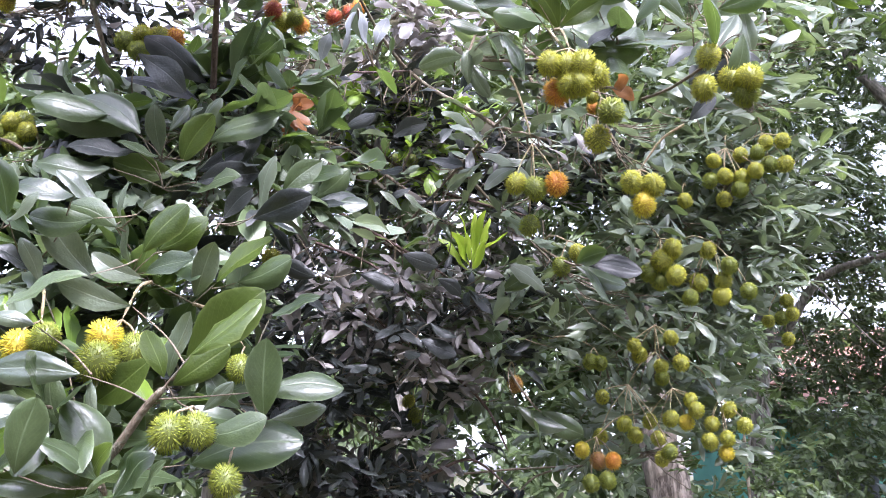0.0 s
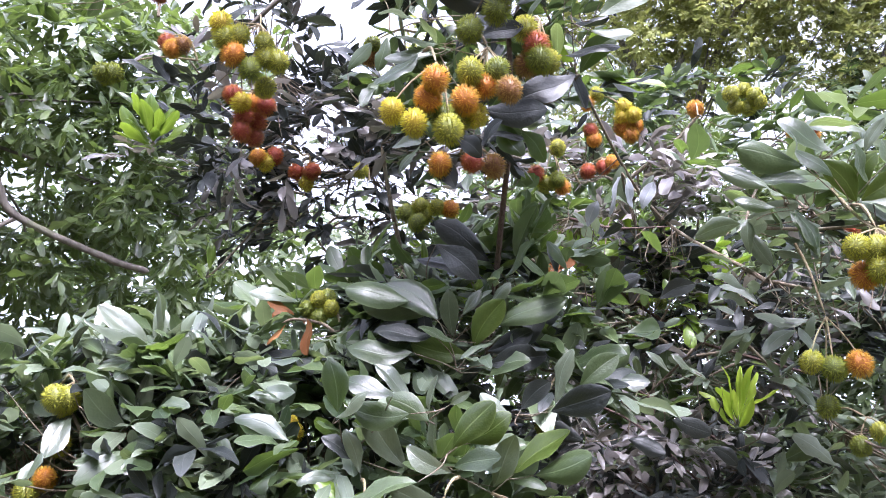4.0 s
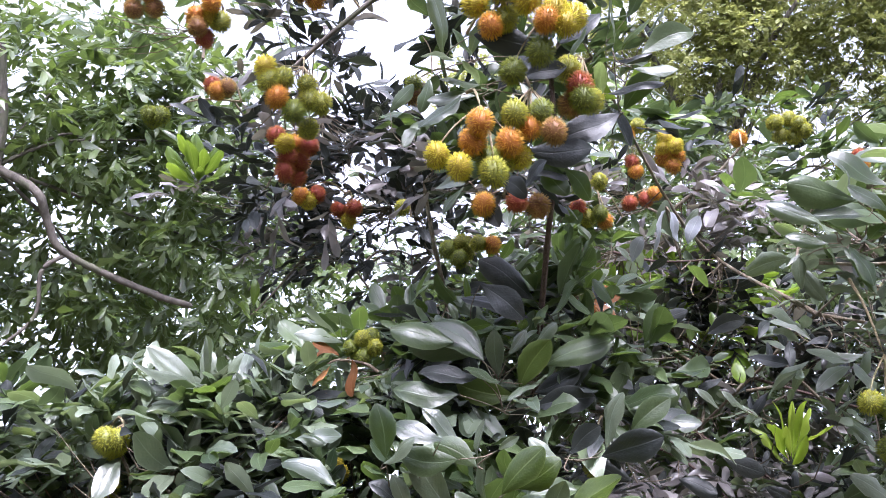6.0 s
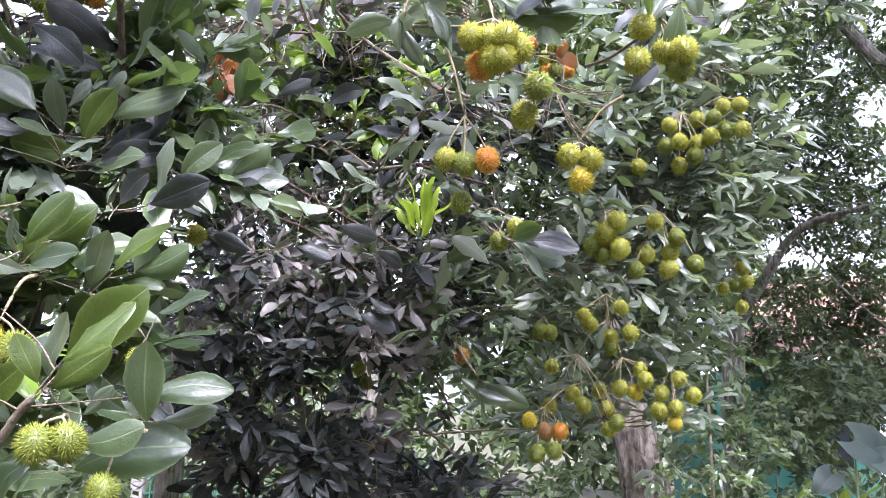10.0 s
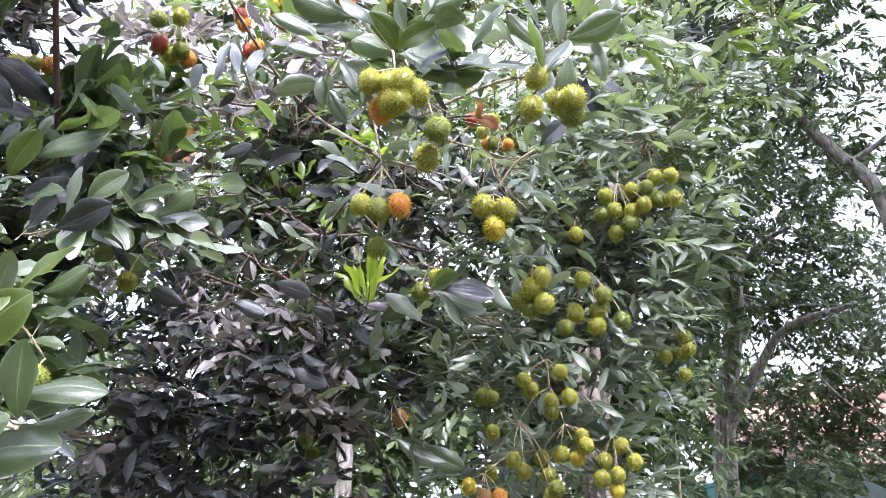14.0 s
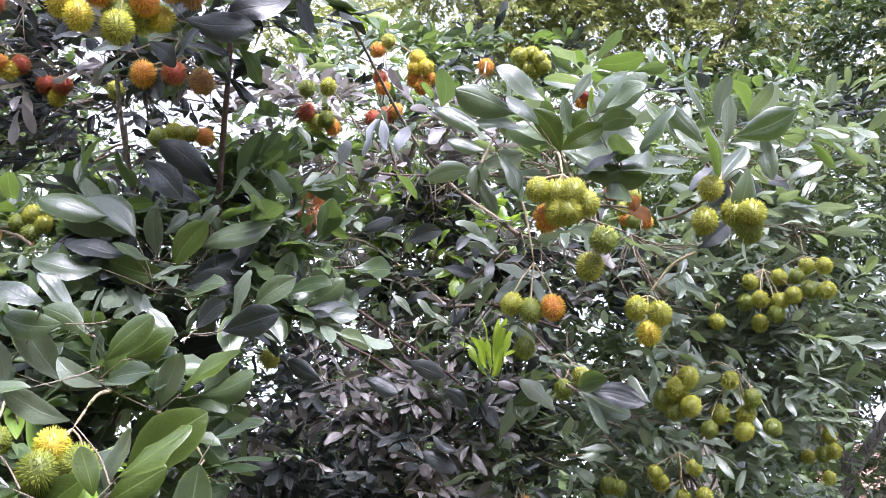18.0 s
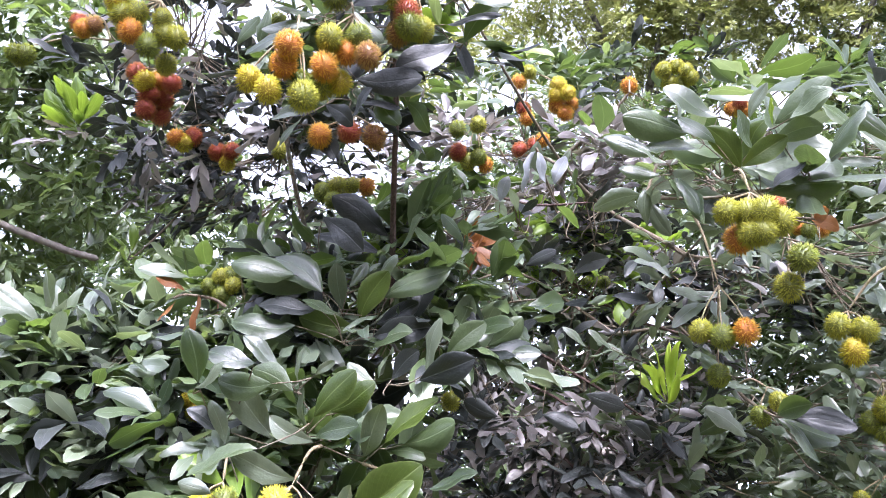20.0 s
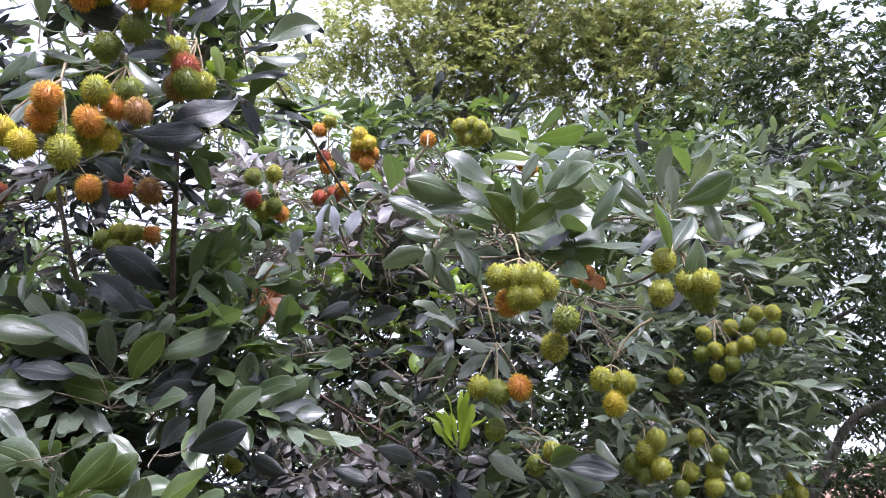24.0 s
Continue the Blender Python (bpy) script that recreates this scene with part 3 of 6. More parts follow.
BUNCHES.append((-1.389, 1.387, 3.069, [(-1.0, -1.6, -3.4, "b"), (2.4, -2.7, 3.4, "o"), (2.9, 2.2, 0.8, "g"), (-2.4, 3.4, -2.7, "r"), (-2.4, -1.8, 0.3, "o"), (0.5, 0.5, 1.5, "y")], 1.15, 4, ""))
BUNCHES.append((-1.447, 1.569, 2.983, [(-2.7, 0.1, 1.4, "r"), (2.4, 0.5, 0.1, "b"), (0.2, -0.5, -1.5, "o")], 1.1, 4, ""))
BUNCHES.append((-1.653, 1.571, 2.910, [(-0.9, -1.3, -0.1, "d"), (1.7, 0.3, 0.3, "d"), (-0.8, 1.0, -0.2, "d")], 1.1, 4, ""))
BUNCHES.append((-1.020, 1.273, 3.028, [(-4.9, -1.2, -0.3, "r"), (0.8, -3.7, 0.4, "b"), (4.9, 2.6, 0.9, "d"), (1.4, 4.1, -2.1, "o"), (-0.5, 0.9, -2.1, "b"), (-1.8, -2.6, 3.3, "d")], 1.1, 5, ""))
BUNCHES.append((-0.778, 1.979, 2.629, [(-5.8, -0.8, -0.5, "d"), (-2.2, 0.5, 2.1, "g"), (3.5, -1.1, 1.0, "g"), (7.0, 0.8, 1.3, "o"), (-1.7, -1.3, -3.8, "d"), (-0.7, 1.9, -0.1, "g")], 1.05, 3, ""))
BUNCHES.append((-0.479, 1.372, 2.434, [(-6.0, -0.4, 0.1, "o"), (1.4, -2.3, -0.8, "r"), (4.5, 2.7, 0.7, "b")], 1.0, 5, ""))
BUNCHES.append((-0.457, 2.157, 2.845, [(-4.2, 0.7, -0.6, "r"), (-1.7, 3.5, -2.7, "g"), (2.5, 0.8, -2.6, "d"), (3.6, 4.2, -3.6, "o"), (2.8, -3.9, 5.7, "g"), (-3.1, -5.3, 3.9, "d")], 1.1, 4, ""))
BUNCHES.append((-0.253, 2.591, 3.280, [(-1.4, -1.9, 4.8, "y"), (2.4, -2.9, 0.7, "y"), (-2.4, 1.6, -1.4, "o"), (0.9, 1.7, -4.9, "o"), (-2.3, -1.3, 1.2, "y"), (2.7, 2.7, -0.3, "o")], 1.25, 4, ""))
BUNCHES.append((-0.370, 2.471, 3.231, [(-1.6, -3.1, 3.8, "o"), (1.8, -3.4, 7.3, "g"), (-0.7, 2.6, -3.9, "r"), (0.5, 3.8, -7.1, "o")], 1.1, 4, ""))
BUNCHES.append((-0.335, 2.486, 3.035, [(0.7, 0.2, -0.1, "r"), (3.9, -1.6, 0.9, "o"), (-4.7, 1.4, -0.8, "r")], 1.1, 4, ""))
BUNCHES.append((-0.015, 2.594, 3.316, [(0.0, 0.0, 0.0, "o")], 1.2, 4, ""))
BUNCHES.append((0.155, 2.580, 3.334, [(-4.8, -2.2, 1.2, "g"), (-0.4, 0.1, 3.8, "g"), (2.8, -1.6, 0.6, "g"), (-3.1, 1.9, -1.7, "g"), (1.1, 2.4, -2.1, "g"), (4.4, -0.6, -1.8, "g")], 1.15, 4, ""))
BUNCHES.append((0.355, 2.546, 3.166, [(-0.6, -2.5, 0.0, "r"), (0.6, 2.5, -0.0, "o")], 1.1, 4, ""))
BUNCHES.append((-0.992, 1.955, 2.763, [(0.0, 0.0, 0.0, "g")], 1.0, 4, ""))
BUNCHES.append((-0.849, 1.610, 2.928, [(0.3, -0.8, 1.3, "d"), (-0.3, 0.8, -1.3, "b")], 1.0, 4, ""))
BUNCHES.append((-1.313, 1.383, 1.926, [(-0.2, -1.8, 0.2, "g"), (1.0, 0.3, 0.4, "g"), (-0.8, 1.5, -0.6, "g")], 1.05, 4, ""))
BUNCHES.append((-0.970, 1.753, 1.958, [(-0.6, -0.6, 1.2, "y"), (0.6, 0.6, -1.2, "y")], 0.9, 4, ""))
BUNCHES.append((-1.400, 1.481, 1.789, [(1.1, -0.1, -1.3, "o"), (-2.4, -0.6, -4.8, "g"), (1.3, 0.7, 6.2, "g")], 1.05, 4, ""))
BUNCHES.append((0.506, 2.570, 2.751, [(-0.5, 1.4, -2.1, "o"), (6.4, 0.2, -3.4, "o"), (-5.9, -1.6, 5.4, "r")], 0.95, 4, ""))
BUNCHES.append((0.345, 2.852, 3.349, [(0.0, 0.0, 0.0, "o")], 1.1, 4, ""))
BUNCHES.append((0.504, 2.471, 2.714, [(-2.3, 0.1, 0.0, "g"), (1.2, -1.5, 3.5, "g"), (1.1, 1.4, -3.5, "d")], 0.95, 4, ""))


FRUIT_SPOTS = np.array([(x + f[0] * 0.01, y + f[1] * 0.01, z + f[2] * 0.01) for x, y, z, fruits, size, lift, tag in BUNCHES for f in fruits])

# whorls of large leaves on the outside of the crown: tip, way, blades, length, tone, spread, label
SPRAYS = []
SPRAYS.append(((-0.519, 1.232, 1.614), (-0.28, -0.76, 0.09), 9, 0.12, "leaf", 1.0, ""))
SPRAYS.append(((-0.417, 1.229, 1.517), (0.11, -0.79, 0.61), 10, 0.12, "leaf", 1.0, ""))
SPRAYS.append(((-0.255, 1.754, 2.109), (0.71, -0.54, 0.16), 8, 0.12, "leaf", 1.0, ""))
SPRAYS.append(((0.094, 2.739, 2.244), (0.05, -0.45, 0.86), 11, 0.16, "spring", 0.45, "upright young leaves of bright yellow-green"))
SPRAYS.append(((-0.215, 2.021, 2.726), (0.41, -0.06, -0.85), 2, 0.13, "white", 0.7, "pale silvery leaf undersides"))
SPRAYS.append(((0.078, 1.837, 2.486), (0.13, -0.63, -0.70), 4, 0.12, "pale", 0.8, ""))
SPRAYS.append(((-1.758, 1.934, 2.933), (0.21, -0.55, 0.75), 20, 0.14, "young", 0.75, ""))
SPRAYS.append(((-1.180, 1.451, 2.066), (0.13, -0.88, 0.47), 12, 0.14, "pale", 1.0, ""))
SPRAYS.append(((-1.054, 1.553, 2.006), (0.41, -0.75, 0.41), 10, 0.13, "pale", 1.0, ""))
SPRAYS.append(((-1.313, 1.370, 1.932), (-0.06, -0.90, 0.35), 10, 0.13, "pale", 1.0, ""))
SPRAYS.append(((-1.171, 1.431, 1.880), (0.28, -0.89, 0.12), 10, 0.13, "pale", 1.0, ""))
SPRAYS.append(((-0.325, 1.692, 2.111), (0.59, -0.60, 0.25), 8, 0.13, "leaf", 1.0, ""))
SPRAYS.append(((-0.449, 2.250, 2.555), (0.51, -0.32, -0.29), 9, 0.095, "dry", 0.9, "withered orange leaves hanging on the branch"))
SPRAYS.append(((-0.469, 2.290, 2.598), (0.72, -0.22, -0.12), 7, 0.085, "dry", 0.8, ""))
SPRAYS.append(((-1.120, 1.918, 2.278), (-0.61, -0.26, -0.43), 2, 0.09, "dry", 0.7, ""))
SPRAYS.append(((1.485, 2.858, 3.326), (0.34, -0.16, -0.60), 9, 0.12, "young", 0.8, ""))
SPRAYS.append(((1.682, 2.746, 3.359), (0.53, -0.44, -0.17), 9, 0.12, "young", 0.9, ""))
SPRAYS.append(((0.357, 2.000, 2.023), (0.71, -0.44, -0.22), 5, 0.13, "leaf", 0.7, ""))
SPRAYS.append(((0.584, 1.579, 2.380), (0.20, -0.50, 0.69), 4, 0.12, "leaf", 0.6, ""))
SPRAYS.append(((0.394, 1.651, 2.449), (0.21, -0.67, 0.54), 8, 0.14, "leaf", 1.0, ""))
SPRAYS.append(((0.303, 2.517, 1.707), (0.52, -0.39, -0.42), 3, 0.16, "leaf", 0.7, ""))
SPRAYS.append(((-0.572, 1.499, 2.316), (0.76, 0.09, -0.59), 1, 0.12, "deep", 0, ""))
SPRAYS.append(((0.148, 1.605, 2.423), (0.51, 0.15, -0.84), 1, 0.09, "leaf", 0, ""))
SPRAYS.append(((0.629, 1.555, 2.391), (-0.19, 0.16, -0.94), 1, 0.09, "leaf", 0, ""))
SPRAYS.append(((0.322, 1.664, 2.409), (1.00, -0.11, 0.13), 1, 0.14, "leaf", 0, ""))
SPRAYS.append(((0.366, 1.970, 2.015), (1.00, -0.04, -0.11), 1, 0.13, "deep", 0, ""))
SPRAYS.append(((0.228, 2.521, 1.726), (0.90, 0.04, -0.40), 1, 0.16, "pale", 0, ""))
SPRAYS.append(((0.078, 1.818, 2.415), (0.05, -0.46, 0.91), 1, 0.08, "pale", 0, ""))
SPRAYS.append(((0.281, 1.749, 2.501), (0.35, -0.63, 0.78), 1, 0.12, "lit", 0, ""))
SPRAYS.append(((-0.229, 1.301, 1.644), (1.00, -0.02, 0.16), 1, 0.12, "leaf", 0, ""))
SPRAYS.append(((-0.306, 1.211, 1.685), (0.70, -0.24, 0.72), 1, 0.12, "lit", 0, ""))
SPRAYS.append(((0.173, 1.609, 2.526), (-0.95, -0.34, 0.15), 1, 0.142, "leaf", 0, ""))
SPRAYS.append(((0.229, 1.599, 2.553), (-0.82, -0.28, 0.50), 1, 0.126, "leaf", 0, ""))
SPRAYS.append(((0.169, 1.577, 2.515), (-0.31, -0.53, 0.80), 1, 0.073, "pale", 0, ""))
SPRAYS.append(((0.191, 1.614, 2.489), (-0.97, -0.17, 0.15), 1, 0.108, "leaf", 0, ""))
SPRAYS.append(((0.271, 1.639, 2.453), (-0.61, -0.54, 0.61), 1, 0.107, "lit", 0, ""))
SPRAYS.append(((0.275, 1.642, 2.455), (0.99, -0.17, 0.12), 1, 0.181, "leaf", 0, ""))
SPRAYS.append(((0.270, 1.598, 2.436), (0.86, -0.45, 0.38), 1, 0.097, "lit", 0, ""))
SPRAYS.append(((0.289, 1.602, 2.546), (0.44, -0.46, 0.78), 1, 0.077, "pale", 0, ""))
SPRAYS.append(((0.337, 1.606, 2.532), (0.76, -0.57, 0.48), 1, 0.127, "leaf", 0, ""))
SPRAYS.append(((0.355, 1.532, 2.498), (0.80, -0.42, 0.49), 1, 0.088, "leaf", 0, ""))
SPRAYS.append(((0.142, 1.628, 2.434), (0.64, 0.03, -0.86), 1, 0.111, "leaf", 0, ""))
SPRAYS.append(((0.107, 1.601, 2.475), (-0.91, -0.23, 0.33), 1, 0.114, "pale", 0, ""))
SPRAYS.append(((0.113, 1.605, 2.430), (-0.96, -0.32, 0.12), 1, 0.083, "leaf", 0, ""))
SPRAYS.append(((0.328, 1.568, 2.505), (-0.30, -0.76, 0.69), 1, 0.056, "young", 0, ""))
SPRAYS.append(((0.384, 1.584, 2.432), (-0.83, 0.14, -0.55), 1, 0.074, "deep", 0, ""))
SPRAYS.append(((0.222, 1.585, 2.484), (-0.67, -0.56, 0.54), 1, 0.089, "leaf", 0, ""))
SPRAYS.append(((0.294, 1.627, 2.490), (-0.41, -0.60, 0.72), 1, 0.086, "leaf", 0, ""))
SPRAYS.append(((0.127, 1.575, 2.441), (-0.84, -0.60, 0.28), 1, 0.074, "pale", 0, ""))
SPRAYS.append(((0.328, 1.581, 2.479), (0.98, -0.28, 0.15), 1, 0.092, "leaf", 0, ""))
SPRAYS.append(((0.599, 1.791, 2.627), (-0.43, -0.45, 0.79), 1, 0.121, "pale", 0, ""))
SPRAYS.append(((0.626, 1.805, 2.637), (0.23, -0.67, 0.77), 1, 0.113, "pale", 0, ""))
SPRAYS.append(((0.643, 1.778, 2.571), (0.03, -0.56, 0.84), 1, 0.104, "pale", 0, ""))
SPRAYS.append(((0.666, 1.781, 2.592), (0.90, -0.16, 0.42), 1, 0.149, "leaf", 0, ""))
SPRAYS.append(((0.684, 1.750, 2.610), (0.43, -0.71, 0.68), 1, 0.099, "pale", 0, ""))
SPRAYS.append(((0.606, 1.847, 2.608), (-0.68, -0.46, 0.58), 1, 0.12, "pale", 0, ""))
SPRAYS.append(((0.544, 1.843, 2.608), (-0.53, -0.36, 0.77), 1, 0.126, "leaf", 0, ""))
SPRAYS.append(((0.735, 1.813, 2.617), (0.21, 0.25, -0.96), 1, 0.108, "pale", 0, ""))
SPRAYS.append(((0.663, 1.830, 2.600), (1.00, -0.03, 0.04), 1, 0.114, "leaf", 0, ""))
SPRAYS.append(((0.609, 1.813, 2.560), (-0.79, -0.40, 0.48), 1, 0.098, "pale", 0, ""))
SPRAYS.append(((0.720, 1.864, 2.537), (-0.42, 0.23, -0.89), 1, 0.092, "deep", 0, ""))
SPRAYS.append(((0.624, 1.820, 2.566), (0.99, -0.19, -0.35), 1, 0.071, "pale", 0, ""))
SPRAYS.append(((0.580, 1.870, 2.577), (-0.98, -0.22, 0.01), 1, 0.089, "leaf", 0, ""))
SPRAYS.append(((0.633, 1.813, 2.532), (-0.60, 0.01, -0.86), 1, 0.075, "leaf", 0, ""))
SPRAYS.append(((0.772, 1.775, 2.481), (0.73, -0.36, 0.59), 1, 0.081, "pale", 0, ""))
SPRAYS.append(((-0.547, 1.603, 2.145), (0.00, -0.62, 0.86), 1, 0.104, "pale", 0, ""))
SPRAYS.append(((-0.557, 1.519, 2.155), (-0.81, -0.17, 0.56), 1, 0.148, "leaf", 0, ""))
SPRAYS.append(((-0.591, 1.559, 2.179), (-0.98, -0.29, 0.09), 1, 0.151, "leaf", 0, ""))
SPRAYS.append(((-0.566, 1.529, 2.124), (-0.99, -0.22, 0.03), 1, 0.127, "deep", 0, ""))
SPRAYS.append(((-0.521, 1.534, 2.114), (-0.92, -0.38, 0.29), 1, 0.081, "leaf", 0, ""))
SPRAYS.append(((-0.509, 1.596, 2.102), (-0.97, -0.34, 0.11), 1, 0.123, "lit", 0, ""))
SPRAYS.append(((-0.603, 1.512, 2.081), (-0.99, -0.29, 0.02), 1, 0.133, "leaf", 0, ""))
SPRAYS.append(((-0.493, 1.580, 2.115), (0.57, -0.38, 0.75), 1, 0.121, "lit", 0, ""))
SPRAYS.append(((-0.441, 1.575, 2.162), (0.89, -0.33, 0.39), 1, 0.147, "leaf", 0, ""))
SPRAYS.append(((-0.469, 1.611, 2.115), (0.88, -0.33, 0.41), 1, 0.106, "deep", 0, ""))
SPRAYS.append(((-0.455, 1.574, 2.077), (0.98, -0.07, 0.17), 1, 0.116, "deep", 0, ""))
SPRAYS.append(((-0.476, 1.574, 2.059), (0.97, -0.17, 0.24), 1, 0.113, "leaf", 0, ""))
SPRAYS.append(((-0.516, 1.556, 2.177), (0.52, -0.22, 0.83), 1, 0.064, "pale", 0, ""))
SPRAYS.append(((-0.476, 1.583, 2.202), (0.70, -0.34, 0.65), 1, 0.078, "pale", 0, ""))
SPRAYS.append(((-0.620, 1.505, 2.190), (-0.97, -0.30, 0.14), 1, 0.14, "leaf", 0, ""))
SPRAYS.append(((-0.626, 1.531, 2.239), (-0.33, -0.47, 0.84), 1, 0.047, "pale", 0, ""))
SPRAYS.append(((-0.549, 1.294, 1.947), (-0.97, -0.11, 0.23), 1, 0.093, "leaf", 0, ""))
SPRAYS.append(((-0.538, 1.368, 1.953), (-0.75, -0.29, 0.61), 1, 0.095, "pale", 0, ""))
SPRAYS.append(((-0.513, 1.393, 1.937), (0.14, -0.44, 0.91), 1, 0.07, "pale", 0, ""))
SPRAYS.append(((-0.468, 1.367, 1.948), (0.86, -0.39, 0.43), 1, 0.042, "pale", 0, ""))
SPRAYS.append(((-0.528, 1.325, 1.920), (-1.00, -0.12, 0.03), 1, 0.105, "leaf", 0, ""))
SPRAYS.append(((-0.500, 1.353, 1.914), (-0.89, -0.28, 0.39), 1, 0.088, "leaf", 0, ""))
SPRAYS.append(((-0.553, 1.418, 1.839), (-0.53, -0.55, 0.72), 1, 0.139, "pale", 0, ""))
SPRAYS.append(((-0.501, 1.426, 1.868), (-0.13, -0.50, 0.89), 1, 0.085, "pale", 0, ""))
SPRAYS.append(((-0.453, 1.354, 1.871), (0.64, -0.27, 0.73), 1, 0.105, "lit", 0, ""))
SPRAYS.append(((-0.448, 1.407, 1.891), (0.85, -0.47, 0.43), 1, 0.099, "lit", 0, ""))
SPRAYS.append(((-0.365, 1.409, 1.934), (-0.70, -0.40, 0.62), 1, 0.071, "pale", 0, ""))
SPRAYS.append(((-0.359, 1.456, 1.963), (0.73, -0.27, 0.63), 1, 0.078, "deep", 0, ""))
SPRAYS.append(((-0.297, 1.459, 1.975), (0.25, -0.47, 0.88), 1, 0.106, "pale", 0, ""))
SPRAYS.append(((-0.301, 1.440, 1.958), (0.94, -0.29, 0.28), 1, 0.117, "deep", 0, ""))
SPRAYS.append(((-0.251, 1.433, 2.003), (0.77, -0.15, 0.62), 1, 0.089, "leaf", 0, ""))
SPRAYS.append(((-0.405, 1.482, 1.826), (0.46, -0.60, 0.76), 1, 0.11, "pale", 0, ""))
SPRAYS.append(((-0.369, 1.482, 1.852), (0.71, -0.28, 0.65), 1, 0.127, "lit", 0, ""))
SPRAYS.append(((-0.329, 1.473, 1.850), (0.93, -0.36, 0.30), 1, 0.116, "leaf", 0, ""))
SPRAYS.append(((-0.455, 1.370, 1.832), (-0.89, -0.44, 0.33), 1, 0.088, "pale", 0, ""))
SPRAYS.append(((-0.451, 1.371, 1.842), (0.95, -0.42, 0.23), 1, 0.089, "leaf", 0, ""))
SPRAYS.append(((-0.638, 1.274, 1.907), (-0.04, -0.64, 0.86), 1, 0.093, "leaf", 0, ""))
SPRAYS.append(((-0.641, 1.274, 1.898), (0.76, -0.34, 0.59), 1, 0.075, "pale", 0, ""))
SPRAYS.append(((-0.624, 1.371, 1.843), (-0.84, -0.55, 0.40), 1, 0.082, "deep", 0, ""))
SPRAYS.append(((-0.621, 1.363, 1.822), (-0.26, -0.58, 0.84), 1, 0.076, "pale", 0, ""))
SPRAYS.append(((-0.456, 1.190, 1.792), (-0.98, -0.27, -0.21), 1, 0.11, "leaf", 0, ""))
SPRAYS.append(((-0.403, 1.222, 1.756), (-0.94, -0.46, 0.19), 1, 0.104, "pale", 0, ""))
SPRAYS.append(((-0.227, 1.323, 1.764), (0.94, -0.19, 0.32), 1, 0.084, "leaf", 0, ""))
SPRAYS.append(((-0.344, 1.301, 1.686), (0.73, -0.15, 0.67), 1, 0.158, "lit", 0, ""))
SPRAYS.append(((-0.370, 1.309, 1.665), (0.33, -0.50, 0.84), 1, 0.108, "pale", 0, ""))
SPRAYS.append(((-0.356, 1.251, 1.658), (-0.19, -0.50, 0.88), 1, 0.071, "lit", 0, ""))
SPRAYS.append(((-0.360, 1.299, 1.652), (0.84, -0.35, 0.48), 1, 0.099, "lit", 0, ""))
SPRAYS.append(((-0.391, 1.293, 1.693), (-0.78, 0.01, -0.64), 1, 0.107, "lit", 0, ""))
SPRAYS.append(((-0.456, 1.207, 1.657), (-0.99, -0.16, 0.03), 1, 0.131, "pale", 0, ""))
SPRAYS.append(((-0.219, 1.294, 1.608), (0.05, -0.43, 0.92), 1, 0.113, "leaf", 0, ""))
SPRAYS.append(((-0.265, 1.330, 1.623), (-0.58, -0.57, 0.68), 1, 0.072, "leaf", 0, ""))
SPRAYS.append(((-0.313, 1.302, 1.616), (0.66, -0.48, 0.65), 1, 0.064, "pale", 0, ""))
SPRAYS.append(((-0.333, 1.334, 1.540), (0.96, -0.30, 0.24), 1, 0.168, "leaf", 0, ""))
SPRAYS.append(((-0.292, 1.254, 1.578), (0.93, -0.30, 0.32), 1, 0.092, "leaf", 0, ""))
SPRAYS.append(((-0.498, 1.157, 1.524), (0.36, -0.49, 0.84), 1, 0.103, "leaf", 0, ""))
SPRAYS.append(((-0.500, 1.266, 1.585), (-0.12, -0.44, 0.91), 1, 0.079, "leaf", 0, ""))
SPRAYS.append(((-0.458, 1.279, 1.593), (-0.30, -0.23, 0.93), 1, 0.063, "pale", 0, ""))
SPRAYS.append(((-0.480, 1.274, 1.534), (-0.24, -0.30, 0.93), 1, 0.072, "leaf", 0, ""))
SPRAYS.append(((-0.469, 1.264, 1.491), (0.57, -0.29, 0.77), 1, 0.098, "lit", 0, ""))
SPRAYS.append(((-0.406, 1.243, 1.492), (0.63, -0.20, 0.75), 1, 0.083, "leaf", 0, ""))
SPRAYS.append(((-0.365, 1.222, 1.493), (0.64, -0.47, 0.67), 1, 0.077, "leaf", 0, ""))
SPRAYS.append(((-0.220, 1.342, 1.607), (0.97, -0.05, 0.25), 1, 0.082, "pale", 0, ""))
SPRAYS.append(((-0.471, 1.239, 1.508), (-0.99, -0.13, 0.10), 1, 0.111, "pale", 0, ""))
SPRAYS.append(((-0.538, 1.219, 1.727), (-0.97, -0.10, 0.20), 1, 0.062, "pale", 0, ""))
SPRAYS.append(((-0.197, 2.019, 2.642), (-0.14, -0.67, 0.80), 1, 0.085, "white", 0, ""))
SPRAYS.append(((-0.173, 2.021, 2.636), (0.35, -0.46, 0.83), 1, 0.08, "white", 0, ""))
SPRAYS.append(((-0.316, 2.000, 2.580), (0.41, -0.59, 0.76), 1, 0.075, "white", 0, ""))
SPRAYS.append(((0.043, 2.097, 2.587), (-0.62, -0.49, 0.64), 1, 0.07, "pale", 0, ""))
SPRAYS.append(((-0.110, 2.262, 2.251), (-0.64, -0.44, 0.64), 1, 0.083, "pale", 0, ""))
SPRAYS.append(((-0.049, 2.280, 2.262), (-0.74, -0.47, 0.52), 1, 0.071, "pale", 0, ""))
SPRAYS.append(((-0.189, 2.267, 2.230), (-0.18, -0.65, 0.80), 1, 0.061, "pale", 0, ""))
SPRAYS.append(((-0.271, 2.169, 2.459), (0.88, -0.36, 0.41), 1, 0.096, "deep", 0, ""))
